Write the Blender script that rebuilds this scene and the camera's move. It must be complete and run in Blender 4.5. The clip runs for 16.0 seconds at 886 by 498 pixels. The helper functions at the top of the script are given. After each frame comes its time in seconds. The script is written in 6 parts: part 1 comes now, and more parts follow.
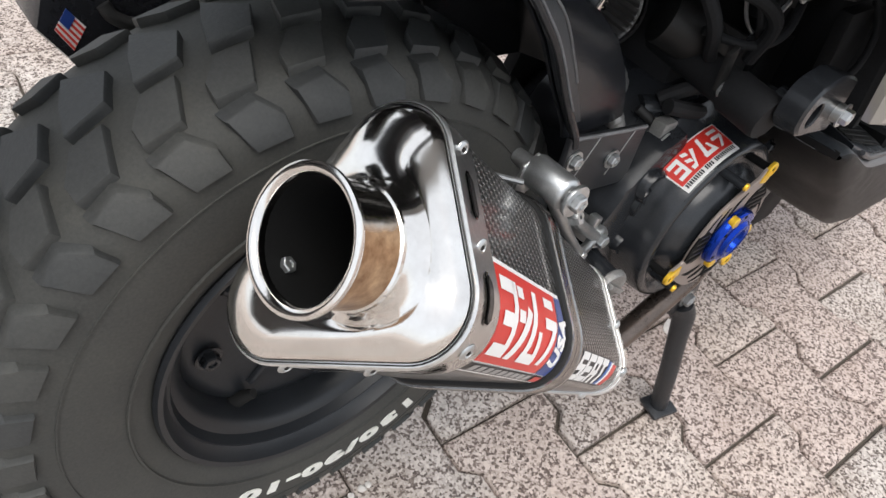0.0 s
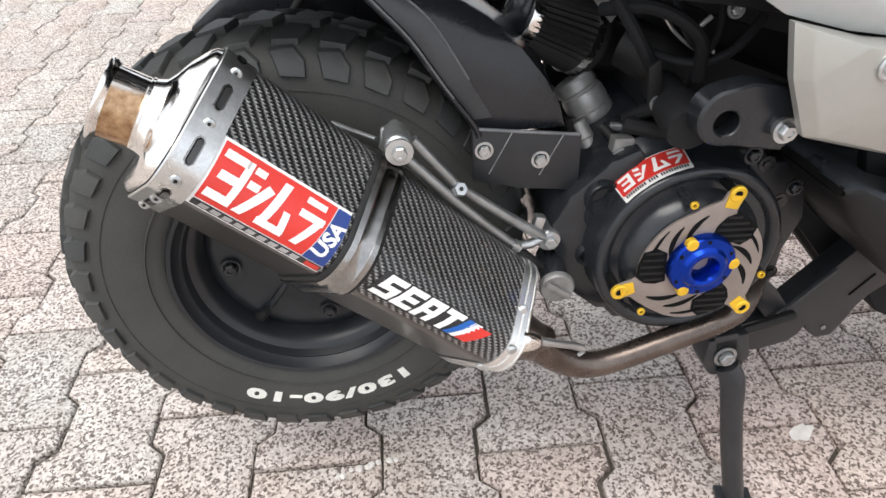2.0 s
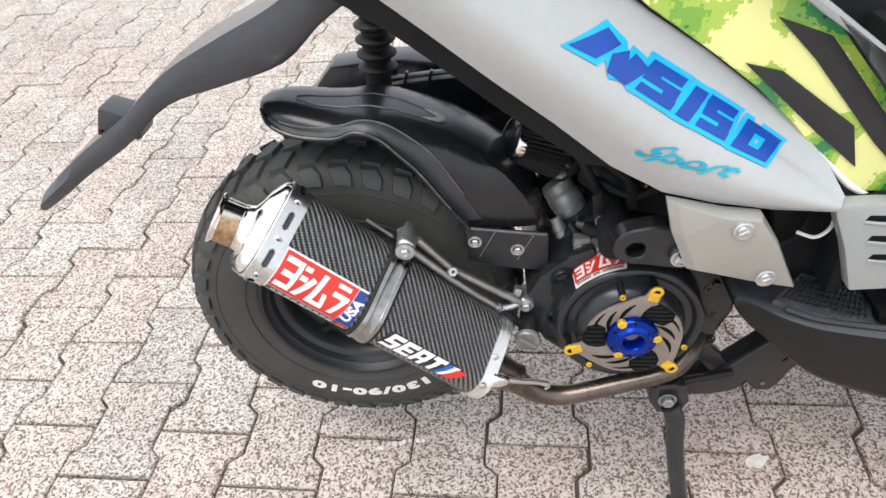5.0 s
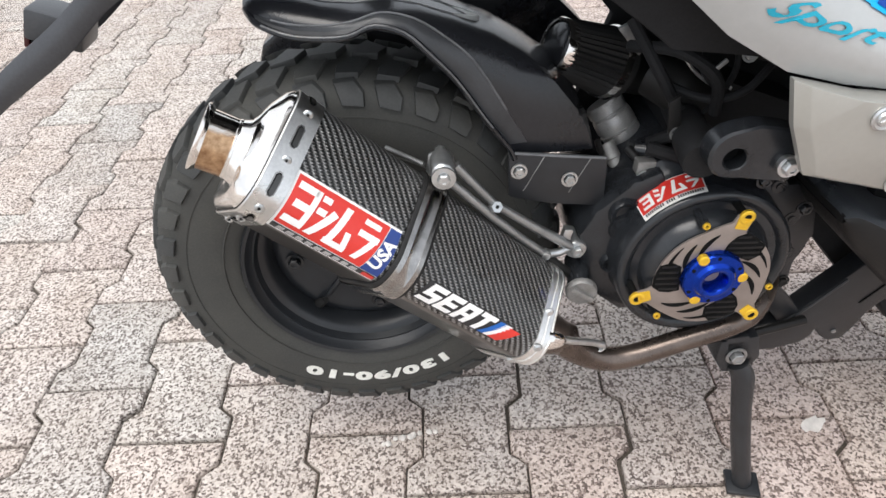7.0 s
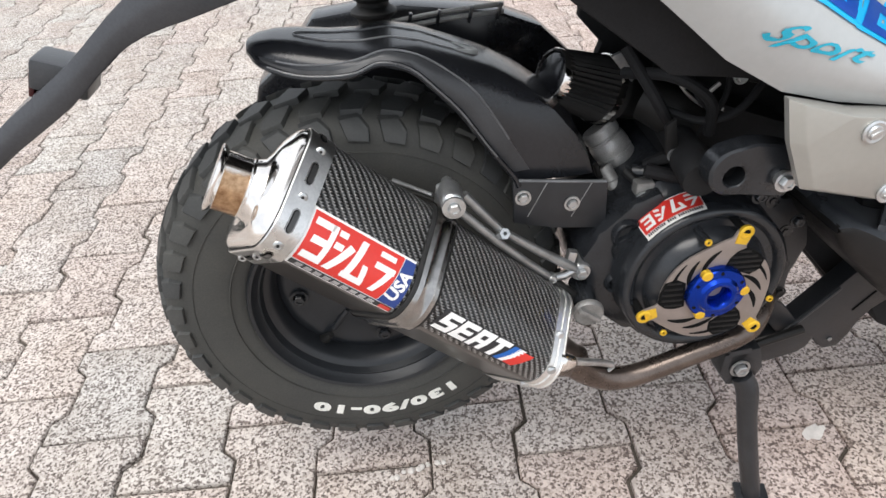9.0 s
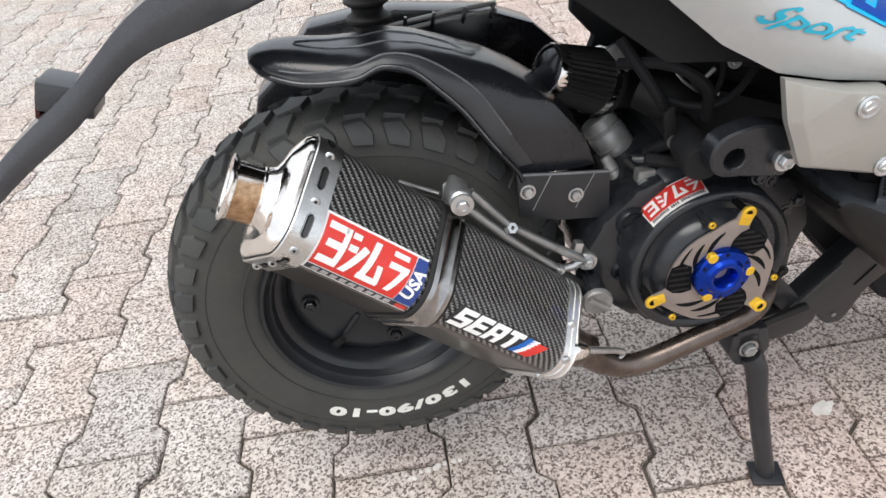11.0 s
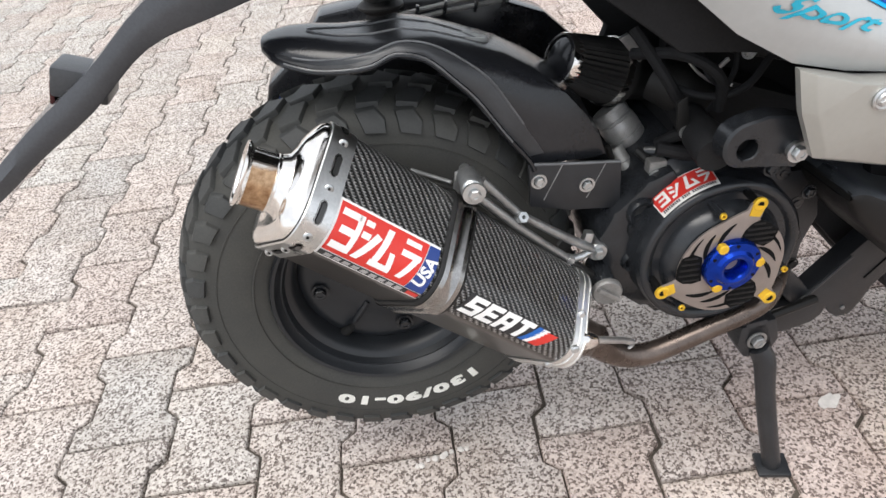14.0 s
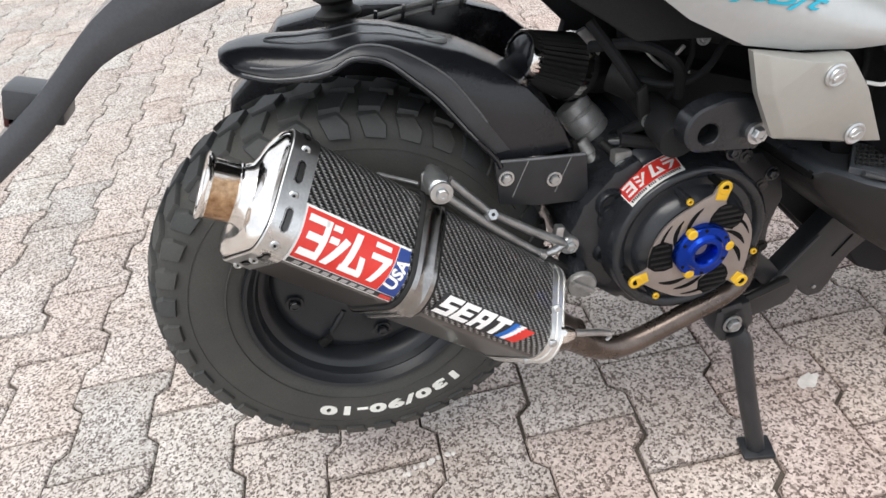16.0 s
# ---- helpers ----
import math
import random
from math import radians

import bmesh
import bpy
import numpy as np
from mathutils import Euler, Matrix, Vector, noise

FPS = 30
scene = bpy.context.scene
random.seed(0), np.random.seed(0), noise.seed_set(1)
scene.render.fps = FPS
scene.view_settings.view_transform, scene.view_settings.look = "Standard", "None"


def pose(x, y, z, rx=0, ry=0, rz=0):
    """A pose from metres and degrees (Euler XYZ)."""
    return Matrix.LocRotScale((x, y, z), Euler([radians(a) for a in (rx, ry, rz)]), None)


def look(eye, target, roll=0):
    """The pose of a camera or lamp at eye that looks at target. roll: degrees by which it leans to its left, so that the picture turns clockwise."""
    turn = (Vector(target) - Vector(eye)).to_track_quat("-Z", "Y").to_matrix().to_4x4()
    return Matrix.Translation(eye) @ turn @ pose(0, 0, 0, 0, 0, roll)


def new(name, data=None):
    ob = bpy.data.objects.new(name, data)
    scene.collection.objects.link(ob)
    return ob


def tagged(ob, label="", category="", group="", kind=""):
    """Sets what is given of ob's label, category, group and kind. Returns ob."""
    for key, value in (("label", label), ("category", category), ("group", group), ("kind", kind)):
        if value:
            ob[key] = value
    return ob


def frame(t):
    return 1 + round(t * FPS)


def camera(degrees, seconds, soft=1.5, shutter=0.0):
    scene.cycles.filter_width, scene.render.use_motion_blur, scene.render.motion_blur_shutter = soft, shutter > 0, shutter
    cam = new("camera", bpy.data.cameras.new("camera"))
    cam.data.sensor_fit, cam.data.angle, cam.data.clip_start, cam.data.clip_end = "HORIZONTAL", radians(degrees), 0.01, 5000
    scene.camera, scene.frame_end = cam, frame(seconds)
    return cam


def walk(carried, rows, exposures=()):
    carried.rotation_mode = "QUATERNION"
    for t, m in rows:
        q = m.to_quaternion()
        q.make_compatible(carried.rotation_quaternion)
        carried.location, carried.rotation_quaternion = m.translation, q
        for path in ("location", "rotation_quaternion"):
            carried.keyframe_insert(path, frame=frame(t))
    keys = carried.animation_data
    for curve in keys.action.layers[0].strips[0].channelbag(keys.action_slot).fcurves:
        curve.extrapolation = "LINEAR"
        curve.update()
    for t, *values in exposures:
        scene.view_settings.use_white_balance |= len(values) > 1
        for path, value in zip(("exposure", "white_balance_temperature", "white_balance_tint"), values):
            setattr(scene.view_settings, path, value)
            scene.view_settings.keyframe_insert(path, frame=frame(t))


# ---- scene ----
cam = camera(68.1, 16.0)
EXPOSURES = [(0.0, 0.20), (1.0, 0.28), (1.5, 0.45), (3.5, 0.52), (6.0, 0.42), (8.0, 0.35), (16.0, 0.35)]
PATH = [
    (0, (-0.1889, -0.3027, 0.7552), (0.3499, 0.1555, 0.0482), 16.08),
    (0.5, (-0.2120, -0.3047, 0.7669), (0.3142, 0.1796, 0.0679), 15.47),
    (1, (-0.1275, -0.3984, 0.7674), (0.2880, 0.2116, 0.0926), 8.51),
    (1.5, (-0.0133, -0.5058, 0.7532), (0.2222, 0.2249, 0.1124), 2.50),
    (2, (0.0823, -0.6065, 0.7599), (0.1711, 0.1800, 0.1487), -2.65),
    (2.5, (0.1636, -0.6848, 0.7824), (0.1954, 0.1331, 0.2079), -3.49),
    (3, (0.1937, -0.7334, 0.8011), (0.2096, 0.0905, 0.2346), -2.92),
    (3.5, (0.2031, -0.8057, 0.9271), (0.2673, -0.0146, 0.3188), -1.08),
    (3.7, (0.1874, -0.8305, 0.9701), (0.2364, -0.0374, 0.3629), -2.34),
    (5.8, (0.2244, -0.6617, 1.0045), (0.1091, 0.0644, 0.3267), -6.49),
    (6, (0.1698, -0.6632, 0.9689), (0.0720, 0.0853, 0.3131), -5.98),
    (6.5, (0.1284, -0.6489, 0.8908), (0.1336, 0.0933, 0.2206), -2.08),
    (7, (0.0875, -0.6456, 0.8470), (0.1023, 0.1135, 0.1961), -4.48),
    (7.5, (0.0594, -0.6453, 0.8486), (0.0916, 0.1216, 0.2076), -4.39),
    (8, (0.0546, -0.6505, 0.8450), (0.0949, 0.1092, 0.1960), -4.00),
    (8.5, (0.0569, -0.6510, 0.8446), (0.0996, 0.1191, 0.2081), -4.72),
    (9, (0.0519, -0.6497, 0.8539), (0.1101, 0.1345, 0.2361), -5.31),
    (9.2, (0.0471, -0.6509, 0.8550), (0.0953, 0.1369, 0.2411), -6.84),
    (11.3, (0.0330, -0.6587, 0.8566), (0.1050, 0.1282, 0.2437), -7.97),
    (11.5, (0.0325, -0.6585, 0.8584), (0.1052, 0.1297, 0.2473), -7.78),
    (12, (0.0275, -0.6620, 0.8545), (0.0961, 0.1275, 0.2446), -7.64),
    (12.5, (0.0296, -0.6590, 0.8589), (0.1111, 0.1288, 0.2485), -6.70),
    (13, (0.0406, -0.6565, 0.8589), (0.1283, 0.1334, 0.2521), -6.54),
    (13.5, (0.0270, -0.6589, 0.8586), (0.0866, 0.1257, 0.2415), -8.46),
    (14, (0.0253, -0.6612, 0.8554), (0.0872, 0.1190, 0.2330), -7.89),
    (14.5, (0.0277, -0.6626, 0.8508), (0.0926, 0.1093, 0.2184), -7.77),
    (15, (0.0307, -0.6592, 0.8546), (0.0941, 0.1169, 0.2273), -8.21),
    (15.5, (0.0287, -0.6658, 0.8533), (0.1039, 0.1275, 0.2491), -10.87),
    (16, (0.0322, -0.6665, 0.8454), (0.1269, 0.1174, 0.2318), -9.96),
]
walk(cam, [(t, look(eye, target, roll)) for t, eye, target, roll in PATH], EXPOSURES)

# ---- daylight: bright overcast, soft shadows ----
world = bpy.data.worlds.new("sky")
scene.world = world
world.use_nodes = True
wn = world.node_tree
sky = wn.nodes.new("ShaderNodeTexSky")
sky.sky_type = "NISHITA"
sky.sun_disc = False
sky.sun_elevation = radians(70)
sky.sun_rotation = radians(232)
sky.air_density, sky.dust_density, sky.ozone_density = 1.0, 4.0, 1.0
veil = wn.nodes.new("ShaderNodeMix")
veil.data_type = "RGBA"
veil.inputs["Factor"].default_value = 0.75
veil.inputs["B"].default_value = (8.4, 8.8, 9.3, 1)
wn.links.new(sky.outputs[0], veil.inputs["A"])
wn.links.new(veil.outputs["Result"], wn.nodes["Background"].inputs[0])
wn.nodes["Background"].inputs[1].default_value = 0.13
sun_data = bpy.data.lights.new("sun", "SUN")
sun_data.energy, sun_data.angle, sun_data.color = 2.0, radians(45), (1.0, 0.97, 0.93)
sun = new("sun", sun_data)
sun.matrix_world = look((-0.80, -0.62, 2.8), (0, 0, 0))


# ---- materials ----
class Mat:
    """A small wrapper that makes node materials short to write."""

    def __init__(self, name, color, rough=0.5, metal=0.0, spec=0.5, coat=0.0):
        self.m = bpy.data.materials.new(name)
        self.m.use_nodes = True
        self.t = self.m.node_tree
        self.b = self.t.nodes["Principled BSDF"]
        self.b.inputs["Base Color"].default_value = (*color, 1)
        self.b.inputs["Roughness"].default_value = rough
        self.b.inputs["Metallic"].default_value = metal
        self.b.inputs["Specular IOR Level"].default_value = spec
        self.b.inputs["Coat Weight"].default_value = coat
        self.b.inputs["Coat Roughness"].default_value = 0.08
        self.coord = None

    def node(self, kind, **values):
        n = self.t.nodes.new("ShaderNode" + kind)
        for key, value in values.items():
            if key in n.inputs:
                n.inputs[key].default_value = value
        return n

    def link(self, a, b):
        self.t.links.new(a, b)

    def place(self):
        if self.coord is None:
            self.coord = self.node("TexCoord").outputs["Object"]
        return self.coord

    def noise(self, scale, detail=4.0, rough=0.6):
        n = self.node("TexNoise", Scale=scale, Detail=detail, Roughness=rough)
        self.link(self.place(), n.inputs["Vector"])
        return n.outputs["Fac"]

    def ramp(self, fac, stops, hard=False):
        r = self.node("ValToRGB")
        r.color_ramp.interpolation = "CONSTANT" if hard else "LINEAR"
        el = r.color_ramp.elements
        while len(el) < len(stops):
            el.new(0.5)
        for e, (p, c) in zip(el, stops):
            e.position, e.color = p, (*c, 1) if len(c) == 3 else c
        self.link(fac, r.inputs[0])
        return r.outputs[0]

    def mix(self, fac, a, b, mode="MIX"):
        n = self.node("Mix")
        n.data_type, n.blend_type = "RGBA", mode
        for value, slot in ((fac, 0), (a, 6), (b, 7)):
            if isinstance(value, (int, float)):
                n.inputs[slot].default_value = value
            elif isinstance(value, tuple):
                n.inputs[slot].default_value = (*value, 1)
            else:
                self.link(value, n.inputs[slot])
        return n.outputs[2]

    def math(self, op, a, b=0.0, c=0.0):
        n = self.node("Math")
        n.operation = op
        for k, value in enumerate((a, b, c)):
            if isinstance(value, (int, float)):
                n.inputs[k].default_value = value
            else:
                self.link(value, n.inputs[k])
        return n.outputs[0]

    def color(self, out):
        self.link(out, self.b.inputs["Base Color"])
        return self

    def rough(self, out, low, high):
        n = self.node("MapRange")
        n.inputs["To Min"].default_value, n.inputs["To Max"].default_value = low, high
        self.link(out, n.inputs["Value"])
        self.link(n.outputs[0], self.b.inputs["Roughness"])
        return self

    def bump(self, out, strength=0.3, distance=0.001):
        n = self.node("Bump", Strength=strength, Distance=distance)
        self.link(out, n.inputs["Height"])
        self.link(n.outputs[0], self.b.inputs["Normal"])
        return self


def worn(name, color, rough, metal=0.0, spread=0.25, scale=60.0, coat=0.0, bump=0.15, spec=0.5):
    """A painted, moulded or metal surface with soft patches, fine grain and uneven gloss."""
    k = Mat(name, color, rough, metal, spec, coat)
    big, fine = k.noise(scale * 0.2, 5), k.noise(scale * 6, 3)
    low, high = [c * (1 - spread) for c in color], [min(1, c * (1 + spread)) for c in color]
    base = k.ramp(big, [(0.3, tuple(low)), (0.7, tuple(high))])
    k.color(k.mix(0.25, base, k.ramp(fine, [(0.35, tuple(low)), (0.65, tuple(high))])))
    k.rough(big, max(0.02, rough * 0.75), min(1, rough * 1.3))
    k.bump(fine, bump, 0.0006)
    return k.m


def make_paver():
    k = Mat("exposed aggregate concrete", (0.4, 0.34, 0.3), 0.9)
    rnd = k.math("FRACT", k.math("ADD", k.node("ObjectInfo").outputs["Random"], k.node("NewGeometry").outputs["Random Per Island"]))
    off = k.node("VectorMath")
    off.operation = "ADD"
    k.link(k.place(), off.inputs[0])
    comb = k.node("CombineXYZ")
    k.link(k.math("MULTIPLY", rnd, 37.0), comb.inputs[0])
    k.link(k.math("MULTIPLY", rnd, 91.0), comb.inputs[1])
    k.link(comb.outputs[0], off.inputs[1])
    k.coord = off.outputs[0]
    chips = k.node("TexVoronoi", Scale=300.0, Randomness=1.0)
    k.link(k.coord, chips.inputs["Vector"])
    sep = k.node("SeparateColor")
    k.link(chips.outputs["Color"], sep.inputs[0])
    blend = k.noise(330.0, 3, 0.7)
    grit = k.math("ADD", k.math("MULTIPLY", sep.outputs[0], 0.55), k.math("MULTIPLY", blend, 0.5))
    stone = k.ramp(grit, [(0.22, (0.090, 0.074, 0.068)), (0.39, (0.215, 0.178, 0.164)), (0.48, (0.475, 0.43, 0.405)), (0.75, (0.67, 0.62, 0.59))])
    tint = k.ramp(rnd, [(0.0, (0.84, 0.84, 0.83)), (0.25, (1.0, 0.92, 0.88)), (0.5, (0.97, 0.98, 0.96)), (0.75, (0.95, 0.87, 0.84)), (1.0, (1.06, 1.02, 0.97))])
    tone = k.mix(1.0, stone, tint, "MULTIPLY")
    dirt = k.ramp(k.noise(7.0, 5, 0.6), [(0.35, (0.80, 0.755, 0.72)), (0.62, (1.0, 1.0, 1.0))])
    # tint turns from cooler to redder along x, broken up by noise
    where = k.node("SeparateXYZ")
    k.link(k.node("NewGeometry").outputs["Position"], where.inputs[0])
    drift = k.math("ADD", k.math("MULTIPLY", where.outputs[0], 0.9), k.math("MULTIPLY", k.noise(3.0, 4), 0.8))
    dust_and_tint = k.ramp(drift, [(0.25, (0.962, 1.0, 1.0)), (0.75, (0.985, 0.965, 0.955))])
    k.color(k.mix(1.0, k.mix(0.8, tone, dirt, "MULTIPLY"), dust_and_tint, "MULTIPLY"))
    k.bump(grit, 0.6, 0.0018)
    return k.m


def make_far_ground():
    k = Mat("distant paving", (0.4, 0.34, 0.3), 0.9)
    speck = k.ramp(k.noise(160.0, 3), [(0.35, (0.2, 0.16, 0.14)), (0.6, (0.55, 0.48, 0.43))])
    k.color(k.mix(0.6, speck, k.ramp(k.noise(0.8, 4), [(0.3, (0.42, 0.36, 0.32)), (0.7, (0.56, 0.5, 0.45))])))
    return k.m


def make_rubber():
    k = Mat("dusty tyre rubber", (0.03, 0.03, 0.03), 0.75)
    dust_and_tint = k.noise(14.0, 6, 0.65)
    fine = k.noise(500.0, 3)
    base = k.ramp(dust_and_tint, [(0.3, (0.029, 0.0305, 0.0295)), (0.6, (0.052, 0.052, 0.046)), (0.8, (0.094, 0.090, 0.074))])
    k.color(k.mix(0.3, base, k.ramp(fine, [(0.3, (0.025, 0.025, 0.025)), (0.7, (0.075, 0.072, 0.064))])))
    k.rough(dust_and_tint, 0.6, 0.85)
    k.bump(fine, 0.25, 0.0006)
    return k.m


def make_tread():
    k = Mat("scuffed tread rubber", (0.05, 0.05, 0.05), 0.6)
    scuff, fine = k.noise(30.0, 6, 0.7), k.noise(420.0, 3)
    base = k.ramp(scuff, [(0.3, (0.028, 0.029, 0.029)), (0.62, (0.048, 0.049, 0.047)), (0.8, (0.082, 0.081, 0.074))])
    base = k.mix(0.3, base, k.ramp(fine, [(0.3, (0.028, 0.030, 0.031)), (0.7, (0.070, 0.072, 0.070))]))
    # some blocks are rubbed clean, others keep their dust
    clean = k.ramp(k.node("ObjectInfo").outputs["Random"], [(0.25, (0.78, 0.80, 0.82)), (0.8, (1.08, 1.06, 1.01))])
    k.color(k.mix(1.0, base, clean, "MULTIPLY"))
    k.rough(scuff, 0.5, 0.75)
    k.bump(fine, 0.3, 0.0007)
    return k.m


def make_carbon():
    """Diagonal twill of woven fibre under clear lacquer; the weave follows the sleeve's own unrolled coordinates."""
    k = Mat("woven carbon fibre", (0.03, 0.03, 0.03), 0.35, 0.9, 0.5, 0.5)
    uv = k.node("TexCoord").outputs["UV"]
    sep = k.node("SeparateXYZ")
    k.link(uv, sep.inputs[0])
    pitch = 1 / 0.0078
    slant = k.math("ADD", k.math("MULTIPLY", sep.outputs[0], pitch), k.math("MULTIPLY", sep.outputs[1], pitch * 0.85))
    cross = k.math("SUBTRACT", k.math("MULTIPLY", sep.outputs[1], 1 / 0.0036), k.math("MULTIPLY", sep.outputs[0], 0.6 / 0.0036))
    jog = k.math("MULTIPLY", k.math("SUBTRACT", k.math("FRACT", cross), 0.5), 0.34)
    tow = k.math("FRACT", k.math("ADD", slant, jog))
    lit = k.math("SINE", k.math("MULTIPLY", tow, math.pi))
    step = k.math("ADD", k.math("MULTIPLY", k.math("SINE", k.math("MULTIPLY", cross, 2 * math.pi)), 0.22), 0.78)
    soft = k.math("MULTIPLY", k.math("POWER", lit, 1.7), step)
    fibre = k.noise(900.0, 2)
    value = k.math("MULTIPLY", soft, k.math("ADD", k.math("MULTIPLY", fibre, 0.5), 0.7))
    k.color(k.ramp(value, [(0.10, (0.030, 0.029, 0.028)), (0.45, (0.12, 0.119, 0.118)), (0.85, (0.46, 0.457, 0.452))]))
    k.rough(value, 0.42, 0.26)
    k.bump(value, 1.0, 0.0015)
    return k.m


def make_chrome():
    k = Mat("polished steel", (0.78, 0.76, 0.73), 0.12, 1.0)
    smear = k.noise(40.0, 5)
    k.color(k.ramp(smear, [(0.35, (0.755, 0.72, 0.685)), (0.7, (0.92, 0.895, 0.86))]))
    k.rough(smear, 0.05, 0.2)
    k.bump(k.noise(12.0, 3), 0.08, 0.004)
    return k.m


def make_scorched():
    k = Mat("heat-stained steel", (0.7, 0.66, 0.6), 0.2, 1.0)
    smear, spots = k.noise(22.0, 6), k.noise(140.0, 4)
    clean = k.ramp(smear, [(0.35, (0.62, 0.58, 0.53)), (0.7, (0.85, 0.82, 0.78))])
    burnt = k.ramp(spots, [(0.3, (0.24, 0.125, 0.062)), (0.7, (0.60, 0.40, 0.24))])
    sep = k.node("SeparateXYZ")
    k.link(k.place(), sep.inputs[0])
    height = k.math("ADD", k.math("MULTIPLY", sep.outputs[0], 0.53), k.math("MULTIPLY", sep.outputs[2], 0.85))
    low = k.math("ADD", k.math("MULTIPLY", k.math("SUBTRACT", 0.1830, height), 90.0), k.math("MULTIPLY", k.math("SUBTRACT", smear, 0.5), 2.0))
    mask = k.ramp(low, [(0.35, (0, 0, 0)), (0.65, (1, 1, 1))])
    k.color(k.mix(mask, clean, burnt))
    k.rough(mask, 0.1, 0.30)
    k.bump(spots, 0.25, 0.0006)
    return k.m


def make_camo():
    k = Mat("printed camouflage film", (0.3, 0.5, 0.1), 0.3, 0.0, 0.5, 0.3)
    broad = k.noise(11.0, 1, 0.4)
    snap = k.node("VectorMath")
    snap.operation = "SNAP"
    k.link(k.place(), snap.inputs[0])
    snap.inputs[1].default_value = (0.0036, 0.1, 0.0030)
    k.coord = snap.outputs[0]
    squares = k.noise(170.0, 1)
    fac = k.math("ADD", broad, k.math("MULTIPLY", k.math("SUBTRACT", squares, 0.5), 0.13))
    k.color(k.ramp(fac, [(0.0, (0.022, 0.027, 0.036)), (0.39, (0.035, 0.24, 0.08)), (0.455, (0.22, 0.46, 0.07)), (0.50, (0.42, 0.60, 0.10)), (0.545, (0.86, 0.86, 0.34))], True))
    return k.m


PAVER, FAR_GROUND, RUBBER, CARBON, CHROME, SCORCHED, CAMO = make_paver(), make_far_ground(), make_rubber(), make_carbon(), make_chrome(), make_scorched(), make_camo()
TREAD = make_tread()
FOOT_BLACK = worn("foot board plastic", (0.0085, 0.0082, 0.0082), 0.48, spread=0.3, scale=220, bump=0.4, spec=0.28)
# lit copy of the board's black: grey-blue stands for sky reflected on top
FOOT_TOP_SHEEN = worn("scuffed foot board top with painted sky sheen", (0.046, 0.050, 0.056), 0.28, spread=0.45, scale=60, bump=0.4)
SAND = worn("joint sand", (0.10, 0.085, 0.07), 0.95, scale=120, spread=0.5)
RIM_BLACK = worn("satin black wheel paint", (0.016, 0.018, 0.021), 0.36, spread=0.35, spec=0.45)
ENGINE_BLACK = worn("satin black engine paint", (0.0180, 0.0198, 0.0228), 0.22, spread=0.4, scale=90, bump=0.15)
DARK_METAL = worn("oily dark metal", (0.016, 0.0155, 0.015), 0.5, 0.3, spread=0.5, spec=0.35)
GLOSS_BLACK = worn("glossy black plastic", (0.0140, 0.0148, 0.0178), 0.20, spread=0.3, scale=30, bump=0.05, spec=0.5)
# pale colour that paints highlights along fender and bracket edges
EDGE_GLEAM = worn("painted edge gleam", (0.13, 0.133, 0.138), 0.3, spread=0.5, scale=150, bump=0.1)
FENDER_BLACK = worn("dull black fender plastic", (0.0135, 0.0145, 0.0172), 0.235, spread=0.35, scale=45, bump=0.06)
MATT_BLACK = worn("matt black moulded plastic", (0.0180, 0.0193, 0.0220), 0.33, spread=0.3, scale=200, bump=0.4)
RUBBER_BLACK = worn("black rubber", (0.013, 0.013, 0.013), 0.6, spread=0.3, spec=0.35)
ZINC = worn("zinc-plated steel", (0.54, 0.55, 0.55), 0.30, 0.9, spread=0.3, scale=200)
DULL_STEEL = worn("dull grey steel", (0.345, 0.35, 0.35), 0.38, 0.85, spread=0.35, scale=150)
CAST_GREY = worn("grey cast aluminium", (0.30, 0.295, 0.285), 0.5, 0.6, spread=0.4, scale=150, bump=0.4)
PIPE_STEEL = worn("heat-browned steel pipe", (0.130, 0.104, 0.090), 0.27, 0.85, spread=0.5, scale=110)
PLATE_TAUPE = worn("anodised bronze plate", (0.30, 0.255, 0.23), 0.45, 0.5, spread=0.15, scale=200)
GOLD = worn("gold anodised aluminium", (0.90, 0.56, 0.045), 0.3, 0.6, spread=0.15)
BLUE_METAL = worn("blue anodised aluminium", (0.006, 0.040, 0.36), 0.18, 0.85, spread=0.2)
BAND_STEEL = worn("darkened band steel", (0.72, 0.715, 0.70), 0.28, 1.0, spread=0.25, scale=60)
STRAP_STEEL = worn("polished strap steel", (0.34, 0.33, 0.32), 0.16, 1.0, spread=0.4, scale=140)
TAIL_BLACK = worn("shiny dark grey plastic", (0.050, 0.052, 0.058), 0.22, spread=0.25, scale=60, bump=0.08)
INNER_BLACK = worn("dark inner plastic", (0.014, 0.0142, 0.0152), 0.7, spread=0.5, spec=0.2)
SEAT_BLACK = worn("black seat plastic", (0.03, 0.031, 0.034), 0.5, spread=0.25, scale=150, bump=0.3)
SILVER_PAINT = worn("silver metallic paint", (0.435, 0.448, 0.445), 0.3, 0.25, spread=0.08, scale=20, coat=0.5, bump=0.04)
COVER_SILVER = worn("champagne silver paint", (0.40, 0.395, 0.365), 0.34, 0.45, spread=0.06, scale=25, coat=0.4, bump=0.04)
# brown of the ground mirrored in the muffler's lower side, as a colour
GROUND_SHEEN = worn("dark brown painted ground reflection", (0.040, 0.033, 0.029), 0.30, 0.2, spread=0.35, scale=25, coat=0.4, bump=0.05)
BOOT_GREY = worn("scuffed grey rubber boot", (0.27, 0.267, 0.262), 0.30, 0.3, spread=0.4, scale=120, bump=0.3)
